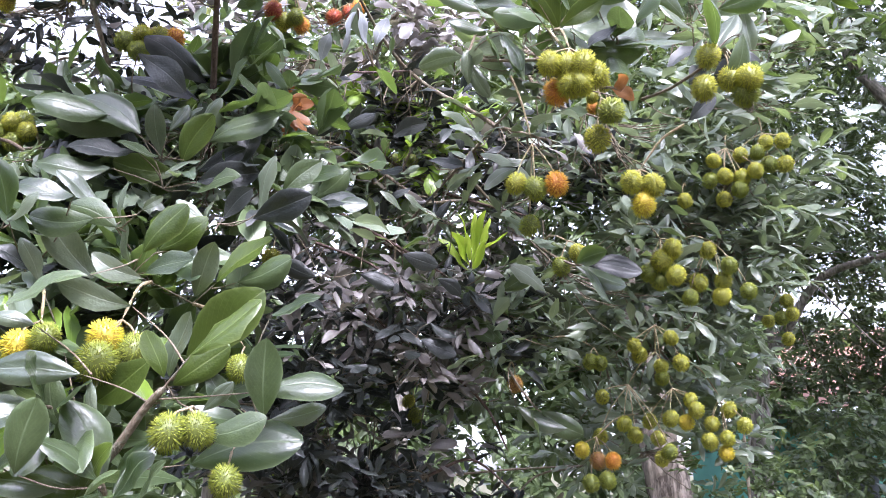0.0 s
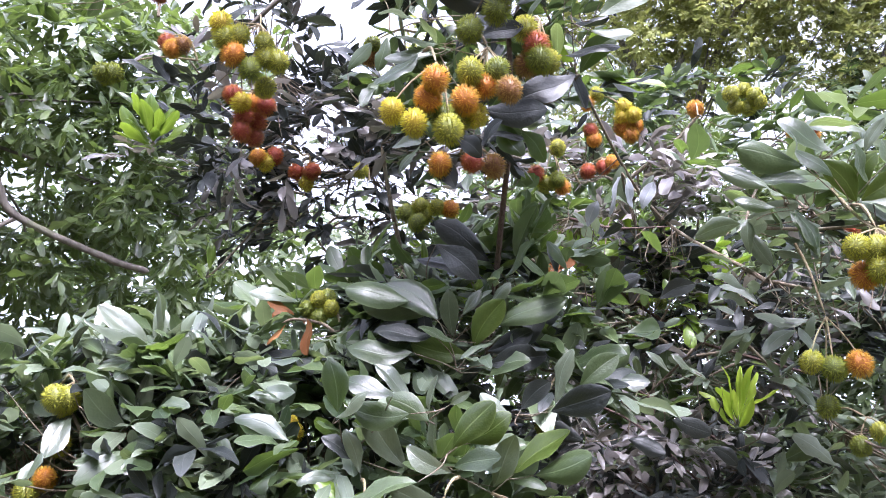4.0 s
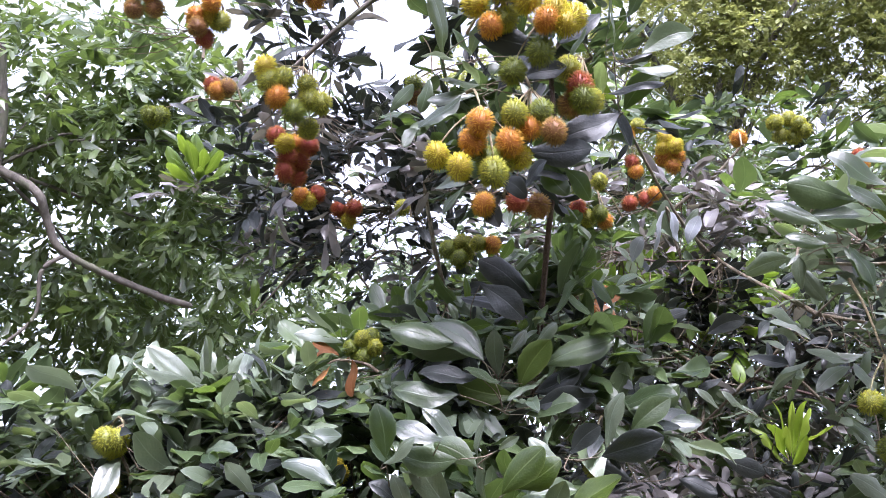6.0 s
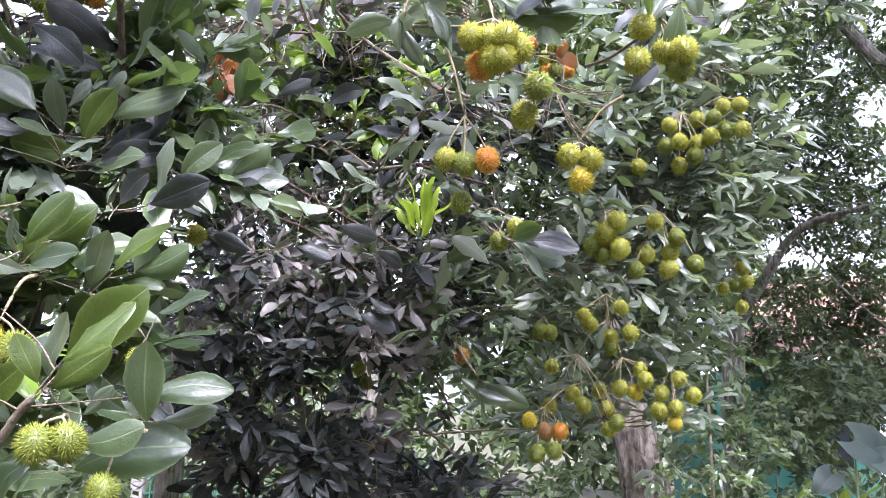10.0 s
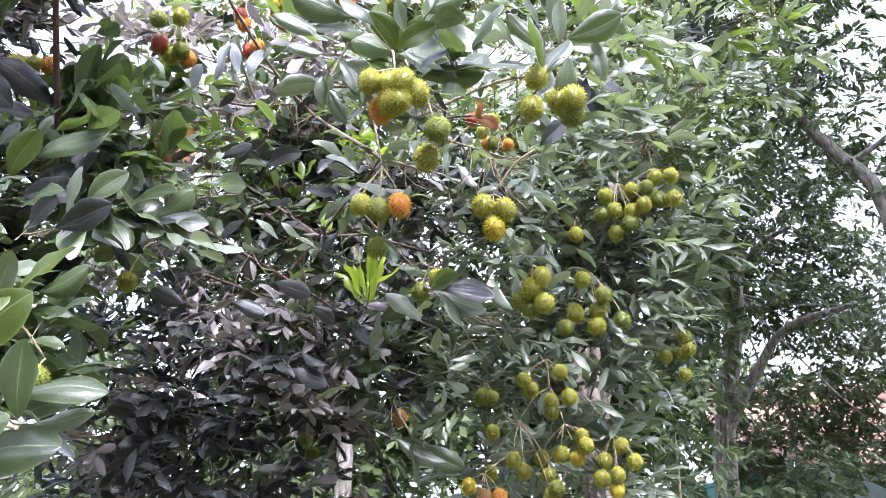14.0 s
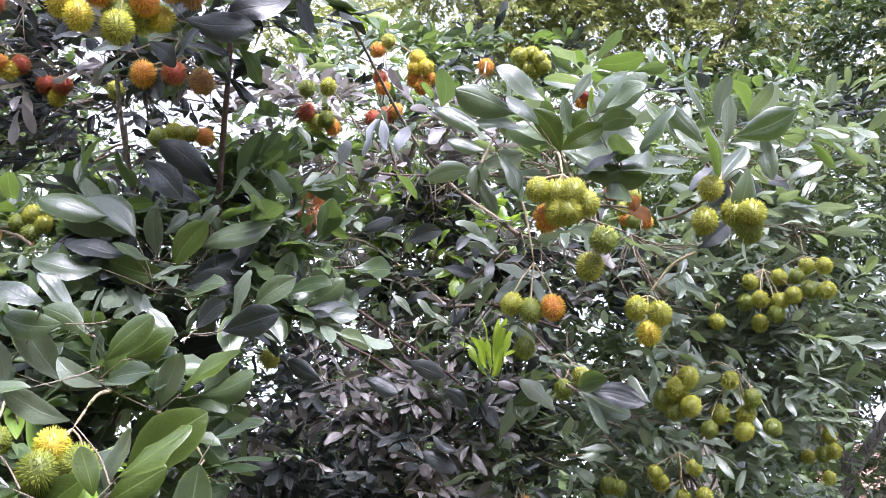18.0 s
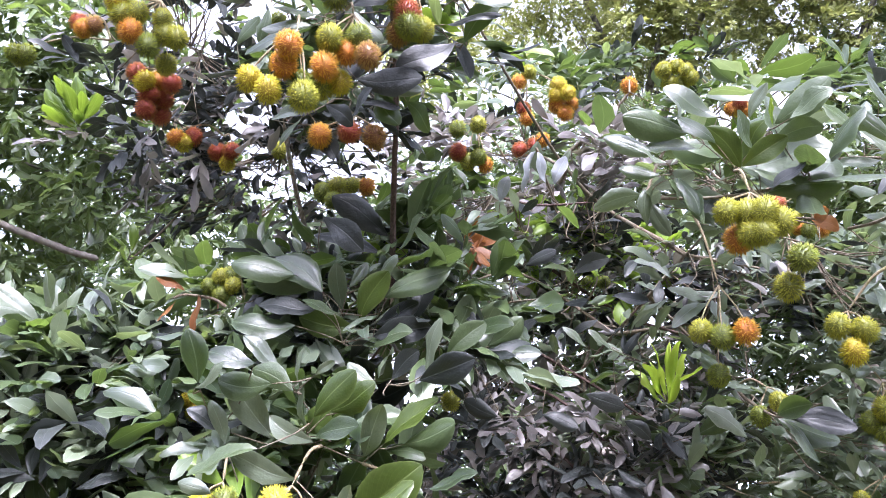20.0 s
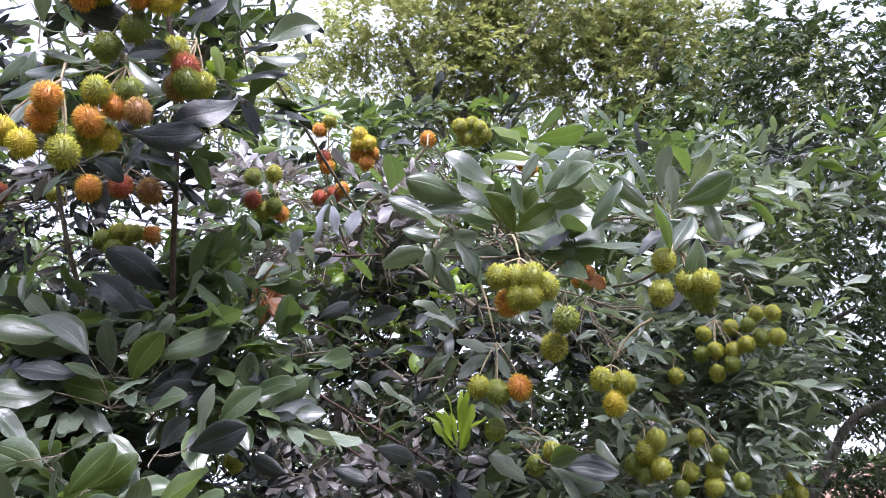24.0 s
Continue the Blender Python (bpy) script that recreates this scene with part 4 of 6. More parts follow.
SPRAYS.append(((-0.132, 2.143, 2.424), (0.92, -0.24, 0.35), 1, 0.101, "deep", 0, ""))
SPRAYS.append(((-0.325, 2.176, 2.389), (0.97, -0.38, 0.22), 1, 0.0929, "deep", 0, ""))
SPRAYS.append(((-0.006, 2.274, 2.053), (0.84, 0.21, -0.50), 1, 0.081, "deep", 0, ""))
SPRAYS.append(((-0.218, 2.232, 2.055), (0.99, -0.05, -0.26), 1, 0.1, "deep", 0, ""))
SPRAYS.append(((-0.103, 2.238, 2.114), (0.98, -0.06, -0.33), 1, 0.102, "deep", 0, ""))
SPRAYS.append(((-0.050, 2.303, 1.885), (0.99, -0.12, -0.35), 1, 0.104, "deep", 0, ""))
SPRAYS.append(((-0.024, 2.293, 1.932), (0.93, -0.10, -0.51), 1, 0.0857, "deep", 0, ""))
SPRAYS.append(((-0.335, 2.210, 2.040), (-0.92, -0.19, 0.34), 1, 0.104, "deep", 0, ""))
SPRAYS.append(((-0.418, 2.124, 2.197), (-0.72, -0.60, 0.47), 1, 0.119, "leaf", 0, ""))
SPRAYS.append(((-0.365, 2.131, 2.236), (0.39, -0.36, 0.85), 1, 0.108, "leaf", 0, ""))
SPRAYS.append(((0.177, 2.372, 2.042), (0.80, -0.28, 0.55), 1, 0.121, "leaf", 0, ""))
SPRAYS.append(((0.304, 2.341, 2.032), (-0.67, -0.50, 0.58), 1, 0.13, "pale", 0, ""))
SPRAYS.append(((0.486, 2.311, 2.058), (-0.83, -0.58, 0.30), 1, 0.093, "leaf", 0, ""))
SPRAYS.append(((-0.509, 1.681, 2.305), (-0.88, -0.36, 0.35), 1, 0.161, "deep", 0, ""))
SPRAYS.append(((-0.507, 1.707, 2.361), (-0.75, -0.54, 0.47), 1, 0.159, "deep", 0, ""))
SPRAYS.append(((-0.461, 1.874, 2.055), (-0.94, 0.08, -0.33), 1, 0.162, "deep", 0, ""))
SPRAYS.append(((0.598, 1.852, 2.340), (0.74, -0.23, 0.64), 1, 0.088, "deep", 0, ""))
SPRAYS.append(((0.172, 1.841, 2.464), (-0.48, -0.63, 0.68), 1, 0.098, "leaf", 0, ""))
SPRAYS.append(((0.058, 2.206, 2.586), (0.66, -0.50, 0.67), 1, 0.0878, "deep", 0, ""))
SPRAYS.append(((-0.215, 2.102, 2.693), (-0.22, -0.64, 0.75), 1, 0.109, "pale", 0, ""))
SPRAYS.append(((-0.319, 2.089, 2.623), (-0.63, -0.82, 0.26), 1, 0.072, "pale", 0, ""))
SPRAYS.append(((-0.187, 2.134, 2.747), (0.61, -0.54, 0.69), 1, 0.062, "pale", 0, ""))
SPRAYS.append(((-0.904, 2.026, 2.468), (-0.05, -0.79, 0.71), 1, 0.075, "leaf", 0, ""))
SPRAYS.append(((-0.805, 2.035, 2.512), (0.98, -0.15, 0.36), 1, 0.08, "deep", 0, ""))

SPRAYS.append(((-0.229, 1.366, 2.766), (0.90, -0.08, 0.43), 1, 0.113, "leaf", 0, ""))
SPRAYS.append(((-0.263, 1.317, 2.742), (0.55, -0.62, 0.56), 1, 0.077, "lit", 0, ""))
SPRAYS.append(((-0.285, 1.357, 2.787), (0.17, -0.82, 0.55), 1, 0.101, "pale", 0, ""))
SPRAYS.append(((-0.243, 1.357, 2.723), (1.00, -0.02, 0.02), 1, 0.085, "pale", 0, ""))
SPRAYS.append(((-0.289, 1.386, 2.772), (0.97, -0.20, -0.11), 1, 0.084, "deep", 0, ""))
SPRAYS.append(((-0.297, 1.378, 2.683), (0.95, 0.01, 0.30), 1, 0.113, "deep", 0, ""))
SPRAYS.append(((-0.270, 1.420, 2.667), (0.71, -0.42, 0.56), 1, 0.101, "leaf", 0, ""))
SPRAYS.append(((-0.305, 1.359, 2.668), (0.15, -0.90, 0.40), 1, 0.081, "pale", 0, ""))
SPRAYS.append(((-0.272, 1.368, 2.626), (-0.78, -0.30, -0.54), 1, 0.132, "deep", 0, ""))
SPRAYS.append(((-0.365, 1.329, 2.732), (0.42, -0.75, 0.50), 1, 0.078, "pale", 0, ""))
SPRAYS.append(((-0.395, 1.335, 2.792), (0.77, -0.23, 0.60), 1, 0.104, "deep", 0, ""))
SPRAYS.append(((-0.302, 1.375, 2.833), (0.23, -0.73, 0.65), 1, 0.086, "leaf", 0, ""))
SPRAYS.append(((-0.610, 1.221, 2.708), (0.12, -0.75, 0.65), 1, 0.128, "pale", 0, ""))
SPRAYS.append(((-0.561, 1.225, 2.690), (-0.78, -0.60, -0.16), 1, 0.091, "pale", 0, ""))
SPRAYS.append(((-0.519, 1.150, 2.685), (0.96, 0.02, -0.27), 1, 0.109, "deep", 0, ""))
SPRAYS.append(((-0.551, 1.241, 2.715), (-0.54, -0.76, 0.36), 1, 0.065, "leaf", 0, ""))
SPRAYS.append(((-0.562, 1.256, 2.723), (0.46, -0.68, 0.57), 1, 0.074, "pale", 0, ""))
SPRAYS.append(((-0.537, 1.256, 2.646), (-0.19, -0.98, 0.10), 1, 0.073, "pale", 0, ""))
SPRAYS.append(((-0.544, 1.287, 2.672), (-0.77, -0.63, -0.12), 1, 0.089, "leaf", 0, ""))
SPRAYS.append(((-0.558, 1.222, 2.600), (-0.60, -0.36, -0.72), 1, 0.113, "leaf", 0, ""))
SPRAYS.append(((-0.548, 1.278, 2.638), (-0.85, -0.51, -0.16), 1, 0.097, "pale", 0, ""))
SPRAYS.append(((-0.453, 1.264, 2.649), (0.77, 0.12, -0.63), 1, 0.092, "pale", 0, ""))
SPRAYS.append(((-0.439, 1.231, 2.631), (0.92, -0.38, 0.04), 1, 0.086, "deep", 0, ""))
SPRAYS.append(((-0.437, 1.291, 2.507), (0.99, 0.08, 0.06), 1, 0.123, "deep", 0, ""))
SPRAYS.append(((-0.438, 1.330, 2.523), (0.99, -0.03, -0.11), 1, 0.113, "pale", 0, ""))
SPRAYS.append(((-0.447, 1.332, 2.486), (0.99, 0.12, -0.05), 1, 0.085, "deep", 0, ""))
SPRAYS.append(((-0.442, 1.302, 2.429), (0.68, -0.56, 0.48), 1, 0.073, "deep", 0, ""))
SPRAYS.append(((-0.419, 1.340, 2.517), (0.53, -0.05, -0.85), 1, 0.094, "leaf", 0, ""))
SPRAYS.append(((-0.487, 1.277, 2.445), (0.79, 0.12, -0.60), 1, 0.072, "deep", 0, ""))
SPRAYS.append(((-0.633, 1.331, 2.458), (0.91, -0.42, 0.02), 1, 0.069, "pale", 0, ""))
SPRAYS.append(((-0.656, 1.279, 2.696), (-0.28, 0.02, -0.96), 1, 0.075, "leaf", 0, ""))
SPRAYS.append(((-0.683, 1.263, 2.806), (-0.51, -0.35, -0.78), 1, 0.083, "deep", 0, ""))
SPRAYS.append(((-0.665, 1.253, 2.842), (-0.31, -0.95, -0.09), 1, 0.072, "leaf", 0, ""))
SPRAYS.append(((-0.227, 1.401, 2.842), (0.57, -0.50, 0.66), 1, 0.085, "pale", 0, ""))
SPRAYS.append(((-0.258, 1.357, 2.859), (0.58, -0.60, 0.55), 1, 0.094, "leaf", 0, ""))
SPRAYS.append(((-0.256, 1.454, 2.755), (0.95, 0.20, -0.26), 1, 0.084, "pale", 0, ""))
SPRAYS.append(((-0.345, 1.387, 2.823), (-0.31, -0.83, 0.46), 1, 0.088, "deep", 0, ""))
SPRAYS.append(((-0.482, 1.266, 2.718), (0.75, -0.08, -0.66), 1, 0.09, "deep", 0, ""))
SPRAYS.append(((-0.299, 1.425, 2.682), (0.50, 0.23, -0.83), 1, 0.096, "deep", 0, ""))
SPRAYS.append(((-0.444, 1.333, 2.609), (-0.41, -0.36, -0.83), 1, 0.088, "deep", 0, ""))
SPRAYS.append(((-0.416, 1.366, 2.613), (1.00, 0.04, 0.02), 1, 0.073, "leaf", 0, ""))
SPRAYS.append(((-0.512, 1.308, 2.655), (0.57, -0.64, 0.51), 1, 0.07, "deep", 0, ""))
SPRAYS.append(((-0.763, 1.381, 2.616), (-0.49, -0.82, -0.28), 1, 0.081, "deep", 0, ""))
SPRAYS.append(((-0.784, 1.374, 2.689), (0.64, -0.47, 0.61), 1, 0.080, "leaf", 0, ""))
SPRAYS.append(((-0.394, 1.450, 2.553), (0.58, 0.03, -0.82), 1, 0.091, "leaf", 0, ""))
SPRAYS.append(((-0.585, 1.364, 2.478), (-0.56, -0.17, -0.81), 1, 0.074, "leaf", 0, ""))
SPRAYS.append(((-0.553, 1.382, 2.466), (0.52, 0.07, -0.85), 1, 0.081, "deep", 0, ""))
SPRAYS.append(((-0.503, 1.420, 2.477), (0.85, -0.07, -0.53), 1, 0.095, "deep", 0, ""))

SPRAYS.append(((0.460, 1.950, 2.470), (0.70, -0.40, -0.40), 5, 0.085, "dry", 0.9, ""))
SPRAYS.append(((-0.620, 1.820, 2.400), (0.20, -0.60, 0.40), 6, 0.07, "young", 0.9, ""))
SPRAYS.append(((-0.110, 2.510, 2.560), (0.10, -0.60, 0.60), 8, 0.08, "young", 0.9, ""))
SPRAYS.append(((-0.730, 1.890, 2.410), (0.20, -0.60, 0.40), 6, 0.07, "young", 0.9, ""))
SPRAYS.append(((-1.470, 2.000, 2.470), (0.30, -0.50, 0.50), 7, 0.08, "young", 0.9, ""))
SPRAYS.append(((-0.910, 1.510, 2.140), (-0.60, -0.40, -0.40), 3, 0.085, "dry", 0.9, ""))


# camera's standpoint; leaves between it and fruit or whorls are cleared to fit the view
VIEW_POINT = np.array([0.1, 0.1, 1.6])
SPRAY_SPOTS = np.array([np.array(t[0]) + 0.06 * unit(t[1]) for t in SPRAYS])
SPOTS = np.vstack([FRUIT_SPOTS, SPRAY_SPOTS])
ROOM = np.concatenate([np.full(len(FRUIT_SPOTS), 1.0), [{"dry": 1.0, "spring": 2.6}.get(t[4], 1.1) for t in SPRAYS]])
WAYS = unit(VIEW_POINT - SPOTS)
LIGHT_WAY = unit(np.array([0.27, -0.70, 1.0]))


# holes cut to fit the view, from the camera's standpoint outwards: a point on the way, and the half angle
GAPS = []
GAPS.append(((-1.35, 3.27, 3.27), 0.040))
GAPS.append(((-1.02, 4.00, 1.52), 0.017))
GAPS.append(((-1.13, 3.95, 1.31), 0.023))
GAPS.append(((0.14, 4.21, 1.51), 0.031))
GAPS.append(((0.00, 4.20, 1.72), 0.013))
GAPS.append(((0.09, 4.13, 1.70), 0.026))
GAPS.append(((-1.57, 3.30, 3.36), 0.034))
GAPS.append(((-2.61, 1.91, 4.01), 0.061))
GAPS.append(((-1.60, 2.61, 4.29), 0.021))
GAPS.append(((-0.57, 2.92, 4.42), 0.026))
GAPS.append(((2.04, 3.52, 2.99), 0.022))
GAPS.append(((-1.56, 2.97, 3.90), 0.022))
GAPS.append(((-2.96, 2.73, 2.26), 0.026))
GAPS.append(((2.18, 3.69, 2.14), 0.019))
GAPS.append(((-0.00, 3.54, 3.67), 0.017))
GAPS.append(((-2.30, 2.28, 4.02), 0.040))
GAPS.append(((-1.86, 3.11, 3.39), 0.032))
GAPS.append(((-1.64, 3.21, 3.43), 0.032))
GAPS.append(((-1.49, 3.28, 3.44), 0.025))
GAPS.append(((-1.38, 3.25, 3.32), 0.043))
GAPS.append(((-1.32, 3.21, 3.40), 0.043))
GAPS.append(((-0.93, 3.67, 2.91), 0.014))
GAPS.append(((-0.52, 3.81, 2.89), 0.012))
GAPS.append(((-0.30, 3.92, 2.73), 0.010))
GAPS.append(((-0.64, 3.88, 2.59), 0.010))
GAPS.append(((-1.79, 3.00, 3.67), 0.030))
GAPS.append(((0.61, 3.30, 4.10), 0.014))
GAPS.append(((0.90, 3.32, 4.00), 0.010))
GAPS.append(((-0.37, 3.10, 4.30), 0.016))
GAPS.append(((1.58, 2.98, 4.15), 0.012))
GAPS.append(((0.45, 3.43, 3.93), 0.009))
GAPS.append(((1.35, 3.07, 4.15), 0.008))
GAPS.append(((-1.77, 3.17, 3.37), 0.040))

GAPS.append(((-1.94, 2.71, 3.88), 0.026))
GAPS.append(((-1.42, 3.18, 3.35), 0.034))
GAPS.append(((-2.17, 2.50, 4.06), 0.028))
GAPS.append(((-0.72, 3.04, 4.26), 0.02))
GAPS.append(((-1.91, 3.05, 3.58), 0.022))

GAP_WAYS = unit(np.array([g[0] for g in GAPS]) - VIEW_POINT)
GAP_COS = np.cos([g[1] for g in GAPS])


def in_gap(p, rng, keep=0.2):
    """True for the leaves that lie in one of the sight-line holes cut into the canopy."""
    return (unit(p - VIEW_POINT) @ GAP_WAYS.T > GAP_COS).any(1) & (rng.random(len(p)) > keep)


# places deep in the crown, brightened by removing most leaves between them and the sun
LIGHT_SPOTS = np.array([
    (0.09, 2.65, 2.27),
    (0.09, 2.63, 2.33),
    (-0.35, 2.46, 2.49),
    (-0.35, 2.51, 2.35),
    (-0.35, 2.56, 2.22),
    (-0.34, 2.60, 2.08),
    (-0.20, 2.49, 2.51),
    (-0.20, 2.55, 2.37),
    (-0.19, 2.60, 2.24),
    (-0.19, 2.64, 2.10),
    (-0.04, 2.52, 2.52),
    (-0.04, 2.58, 2.39),
    (-0.03, 2.63, 2.25),
    (-0.03, 2.67, 2.11),
    (0.12, 2.54, 2.54),
    (0.13, 2.60, 2.40),
    (0.13, 2.65, 2.26),
    (0.13, 2.69, 2.12),
    (0.29, 2.55, 2.55),
    (0.29, 2.61, 2.41),
    (0.30, 2.66, 2.27),
    (0.30, 2.70, 2.13),
    (1.00, 2.54, 2.49),
    (0.37, 2.44, 2.12),
    (-0.10, 2.40, 2.55),
    (0.72, 2.55, 2.48),
    (0.92, 2.62, 2.58),
    (1.05, 2.60, 2.34),
    (0.60, 2.50, 2.22),
    (0.82, 2.72, 2.16),
    (1.20, 2.75, 2.60),
    (0.70, 2.80, 1.95),
])


def near_line(p, spots, ways, start, end, room):
    """True for the points beside one of the lines that run from the spots along the ways."""
    hit = np.zeros(len(p), dtype=bool)
    for c in range(0, len(p), 2000):
        v = p[c:c + 2000, None] - spots[None]
        along = (v * ways).sum(-1)
        off = np.linalg.norm(v - along[..., None] * ways, axis=-1)
        hit[c:c + 2000] = ((along > start) & (along < end) & (off < room)).any(1)
    return hit


def blocks_view_or_light(p, d, l, rng):
    """True for blades across the sight lines from the camera's standpoint to fruit and whorls, or across the cleared
    lines towards the sun.
    """
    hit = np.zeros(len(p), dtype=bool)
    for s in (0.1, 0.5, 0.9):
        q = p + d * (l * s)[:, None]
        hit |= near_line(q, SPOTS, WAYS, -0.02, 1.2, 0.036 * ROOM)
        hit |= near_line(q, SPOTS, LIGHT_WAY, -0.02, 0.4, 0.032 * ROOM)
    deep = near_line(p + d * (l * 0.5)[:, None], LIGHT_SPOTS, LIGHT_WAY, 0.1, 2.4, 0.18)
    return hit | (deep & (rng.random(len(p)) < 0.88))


# true where a blade would hide fruit from the camera's standpoint
def hides_fruit(p, d, l, room, reach=1.2):
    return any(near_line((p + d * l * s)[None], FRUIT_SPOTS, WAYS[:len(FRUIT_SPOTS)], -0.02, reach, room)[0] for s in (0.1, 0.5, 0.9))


# tones set brightness: deep masses paint shade, pale and fair ones paint light
MASSES = []
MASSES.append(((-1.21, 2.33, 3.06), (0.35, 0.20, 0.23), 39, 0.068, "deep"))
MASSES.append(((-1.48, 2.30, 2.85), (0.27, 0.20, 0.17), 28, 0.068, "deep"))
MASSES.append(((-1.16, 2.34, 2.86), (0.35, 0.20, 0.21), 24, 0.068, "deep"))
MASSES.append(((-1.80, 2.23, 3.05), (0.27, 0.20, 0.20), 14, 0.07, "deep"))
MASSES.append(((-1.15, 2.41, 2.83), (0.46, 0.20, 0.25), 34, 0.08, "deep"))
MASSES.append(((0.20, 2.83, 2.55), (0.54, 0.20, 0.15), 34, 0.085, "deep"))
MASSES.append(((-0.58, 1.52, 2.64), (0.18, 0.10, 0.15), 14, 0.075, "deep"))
MASSES.append(((-1.10, 2.13, 2.97), (0.23, 0.20, 0.25), 25, 0.075, "shade"))
MASSES.append(((-0.13, 2.71, 2.38), (0.33, 0.15, 0.16), 32, 0.088, "fair"))
MASSES.append(((0.02, 3.00, 2.72), (0.58, 0.20, 0.22), 37, 0.088, "pale"))
MASSES.append(((-0.30, 2.86, 2.73), (0.43, 0.20, 0.19), 31, 0.088, "young"))
MASSES.append(((-0.01, 2.72, 2.11), (0.30, 0.20, 0.15), 23, 0.097, "leaf"))
MASSES.append(((-0.68, 1.60, 1.73), (0.27, 0.20, 0.27), 58, 0.094, "leaf"))
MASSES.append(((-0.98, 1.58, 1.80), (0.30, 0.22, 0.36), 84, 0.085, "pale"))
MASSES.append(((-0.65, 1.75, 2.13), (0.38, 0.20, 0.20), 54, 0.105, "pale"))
MASSES.append(((-0.53, 2.36, 2.55), (0.54, 0.30, 0.29), 44, 0.092, "leaf"))
MASSES.append(((-0.29, 2.85, 2.39), (0.68, 0.30, 0.39), 62, 0.074, "shade"))
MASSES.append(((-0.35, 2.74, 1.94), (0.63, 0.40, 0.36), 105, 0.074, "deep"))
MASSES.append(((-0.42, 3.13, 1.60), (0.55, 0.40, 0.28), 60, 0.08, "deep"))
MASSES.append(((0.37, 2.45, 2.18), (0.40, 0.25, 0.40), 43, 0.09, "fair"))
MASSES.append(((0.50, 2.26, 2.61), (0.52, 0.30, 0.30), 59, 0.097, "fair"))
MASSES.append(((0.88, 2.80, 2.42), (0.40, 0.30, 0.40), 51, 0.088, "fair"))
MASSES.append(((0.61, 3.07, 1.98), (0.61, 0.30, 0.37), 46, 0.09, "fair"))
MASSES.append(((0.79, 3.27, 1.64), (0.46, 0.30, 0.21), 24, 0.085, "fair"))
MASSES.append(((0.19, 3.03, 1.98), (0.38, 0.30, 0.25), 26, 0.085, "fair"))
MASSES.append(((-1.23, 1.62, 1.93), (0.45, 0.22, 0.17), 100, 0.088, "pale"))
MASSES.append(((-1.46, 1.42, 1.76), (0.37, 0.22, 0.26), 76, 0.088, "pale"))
MASSES.append(((-0.56, 1.85, 2.24), (0.33, 0.20, 0.18), 48, 0.1, "leaf"))
MASSES.append(((-1.40, 1.85, 1.80), (0.57, 0.25, 0.24), 90, 0.085, "leaf"))
MASSES.append(((-0.48, 1.58, 2.81), (0.30, 0.20, 0.32), 36, 0.08, "leaf"))
MASSES.append(((-0.44, 1.40, 3.18), (0.38, 0.25, 0.22), 30, 0.085, "deep"))
MASSES.append(((-1.25, 1.71, 3.07), (0.24, 0.20, 0.42), 35, 0.088, "deep"))
MASSES.append(((-1.17, 2.13, 2.95), (0.33, 0.25, 0.29), 35, 0.079, "deep"))
MASSES.append(((-1.76, 1.59, 3.38), (0.48, 0.20, 0.25), 12, 0.088, "leaf"))
MASSES.append(((-0.43, 2.55, 2.93), (0.47, 0.25, 0.26), 50, 0.088, "shade"))
MASSES.append(((-0.44, 2.79, 3.32), (0.39, 0.25, 0.21), 28, 0.088, "leaf"))
MASSES.append(((0.27, 2.03, 2.70), (0.30, 0.20, 0.16), 20, 0.114, "leaf"))
MASSES.append(((0.07, 2.52, 2.59), (0.53, 0.25, 0.19), 52, 0.09, "deep"))
MASSES.append(((0.77, 2.19, 2.83), (0.28, 0.20, 0.16), 18, 0.106, "pale"))
MASSES.append(((1.08, 2.55, 2.84), (0.26, 0.20, 0.26), 28, 0.088, "fair"))
MASSES.append(((0.03, 3.00, 3.53), (0.52, 0.20, 0.15), 25, 0.079, "pale"))
MASSES.append(((1.34, 2.96, 3.28), (0.44, 0.30, 0.20), 30, 0.088, "pale"))
MASSES.append(((0.45, 2.95, 3.36), (0.48, 0.30, 0.14), 16, 0.088, "leaf"))
branch([(-0.485, 2.515, 2.417), (-0.263, 2.545, 2.293), (-0.042, 2.551, 2.164), (0.156, 2.582, 2.035)], 0.006, 0.003, "red_twig")
branch([(-0.415, 2.587, 2.247), (-0.221, 2.537, 2.159), (-0.074, 2.529, 2.031), (0.032, 2.552, 1.930)], 0.005, 0.0025, "red_twig")
branch([(-0.290, 2.549, 2.070), (-0.142, 2.543, 1.927), (-0.036, 2.570, 1.775)], 0.005, 0.0025, "red_twig")
branch([(-0.308, 2.768, 2.686), (-0.057, 2.756, 2.508), (0.123, 2.732, 2.436), (0.333, 2.691, 2.362)], 0.007, 0.004, "red_twig")
branch([(-0.506, 2.318, 2.343), (-0.367, 2.281, 2.383), (-0.220, 2.296, 2.407)], 0.004, 0.0025, "twig")
branch([(-0.437, 1.837, 2.283), (-0.420, 1.859, 2.191), (-0.406, 1.904, 2.081)], 0.003, 0.002, "twig")
branch([(0.030, 2.715, 1.845), (0.141, 2.725, 1.738), (0.213, 2.729, 1.597)], 0.006, 0.003, "red_twig")
branch([(-0.045, 2.790, 1.520), (0.097, 2.805, 1.572), (0.244, 2.807, 1.465)], 0.006, 0.003, "red_twig")
branch([(-0.409, 2.280, 2.741), (-0.273, 2.315, 2.719), (-0.099, 2.286, 2.706)], 0.005, 0.003, "red_twig")
branch([(-0.526, 1.851, 2.166), (-0.478, 1.672, 2.329), (-0.446, 1.554, 2.444), (-0.417, 1.451, 2.543), (-0.413, 1.353, 2.725), (-0.430, 1.245, 2.887)], 0.0075, 0.005, "red_twig")
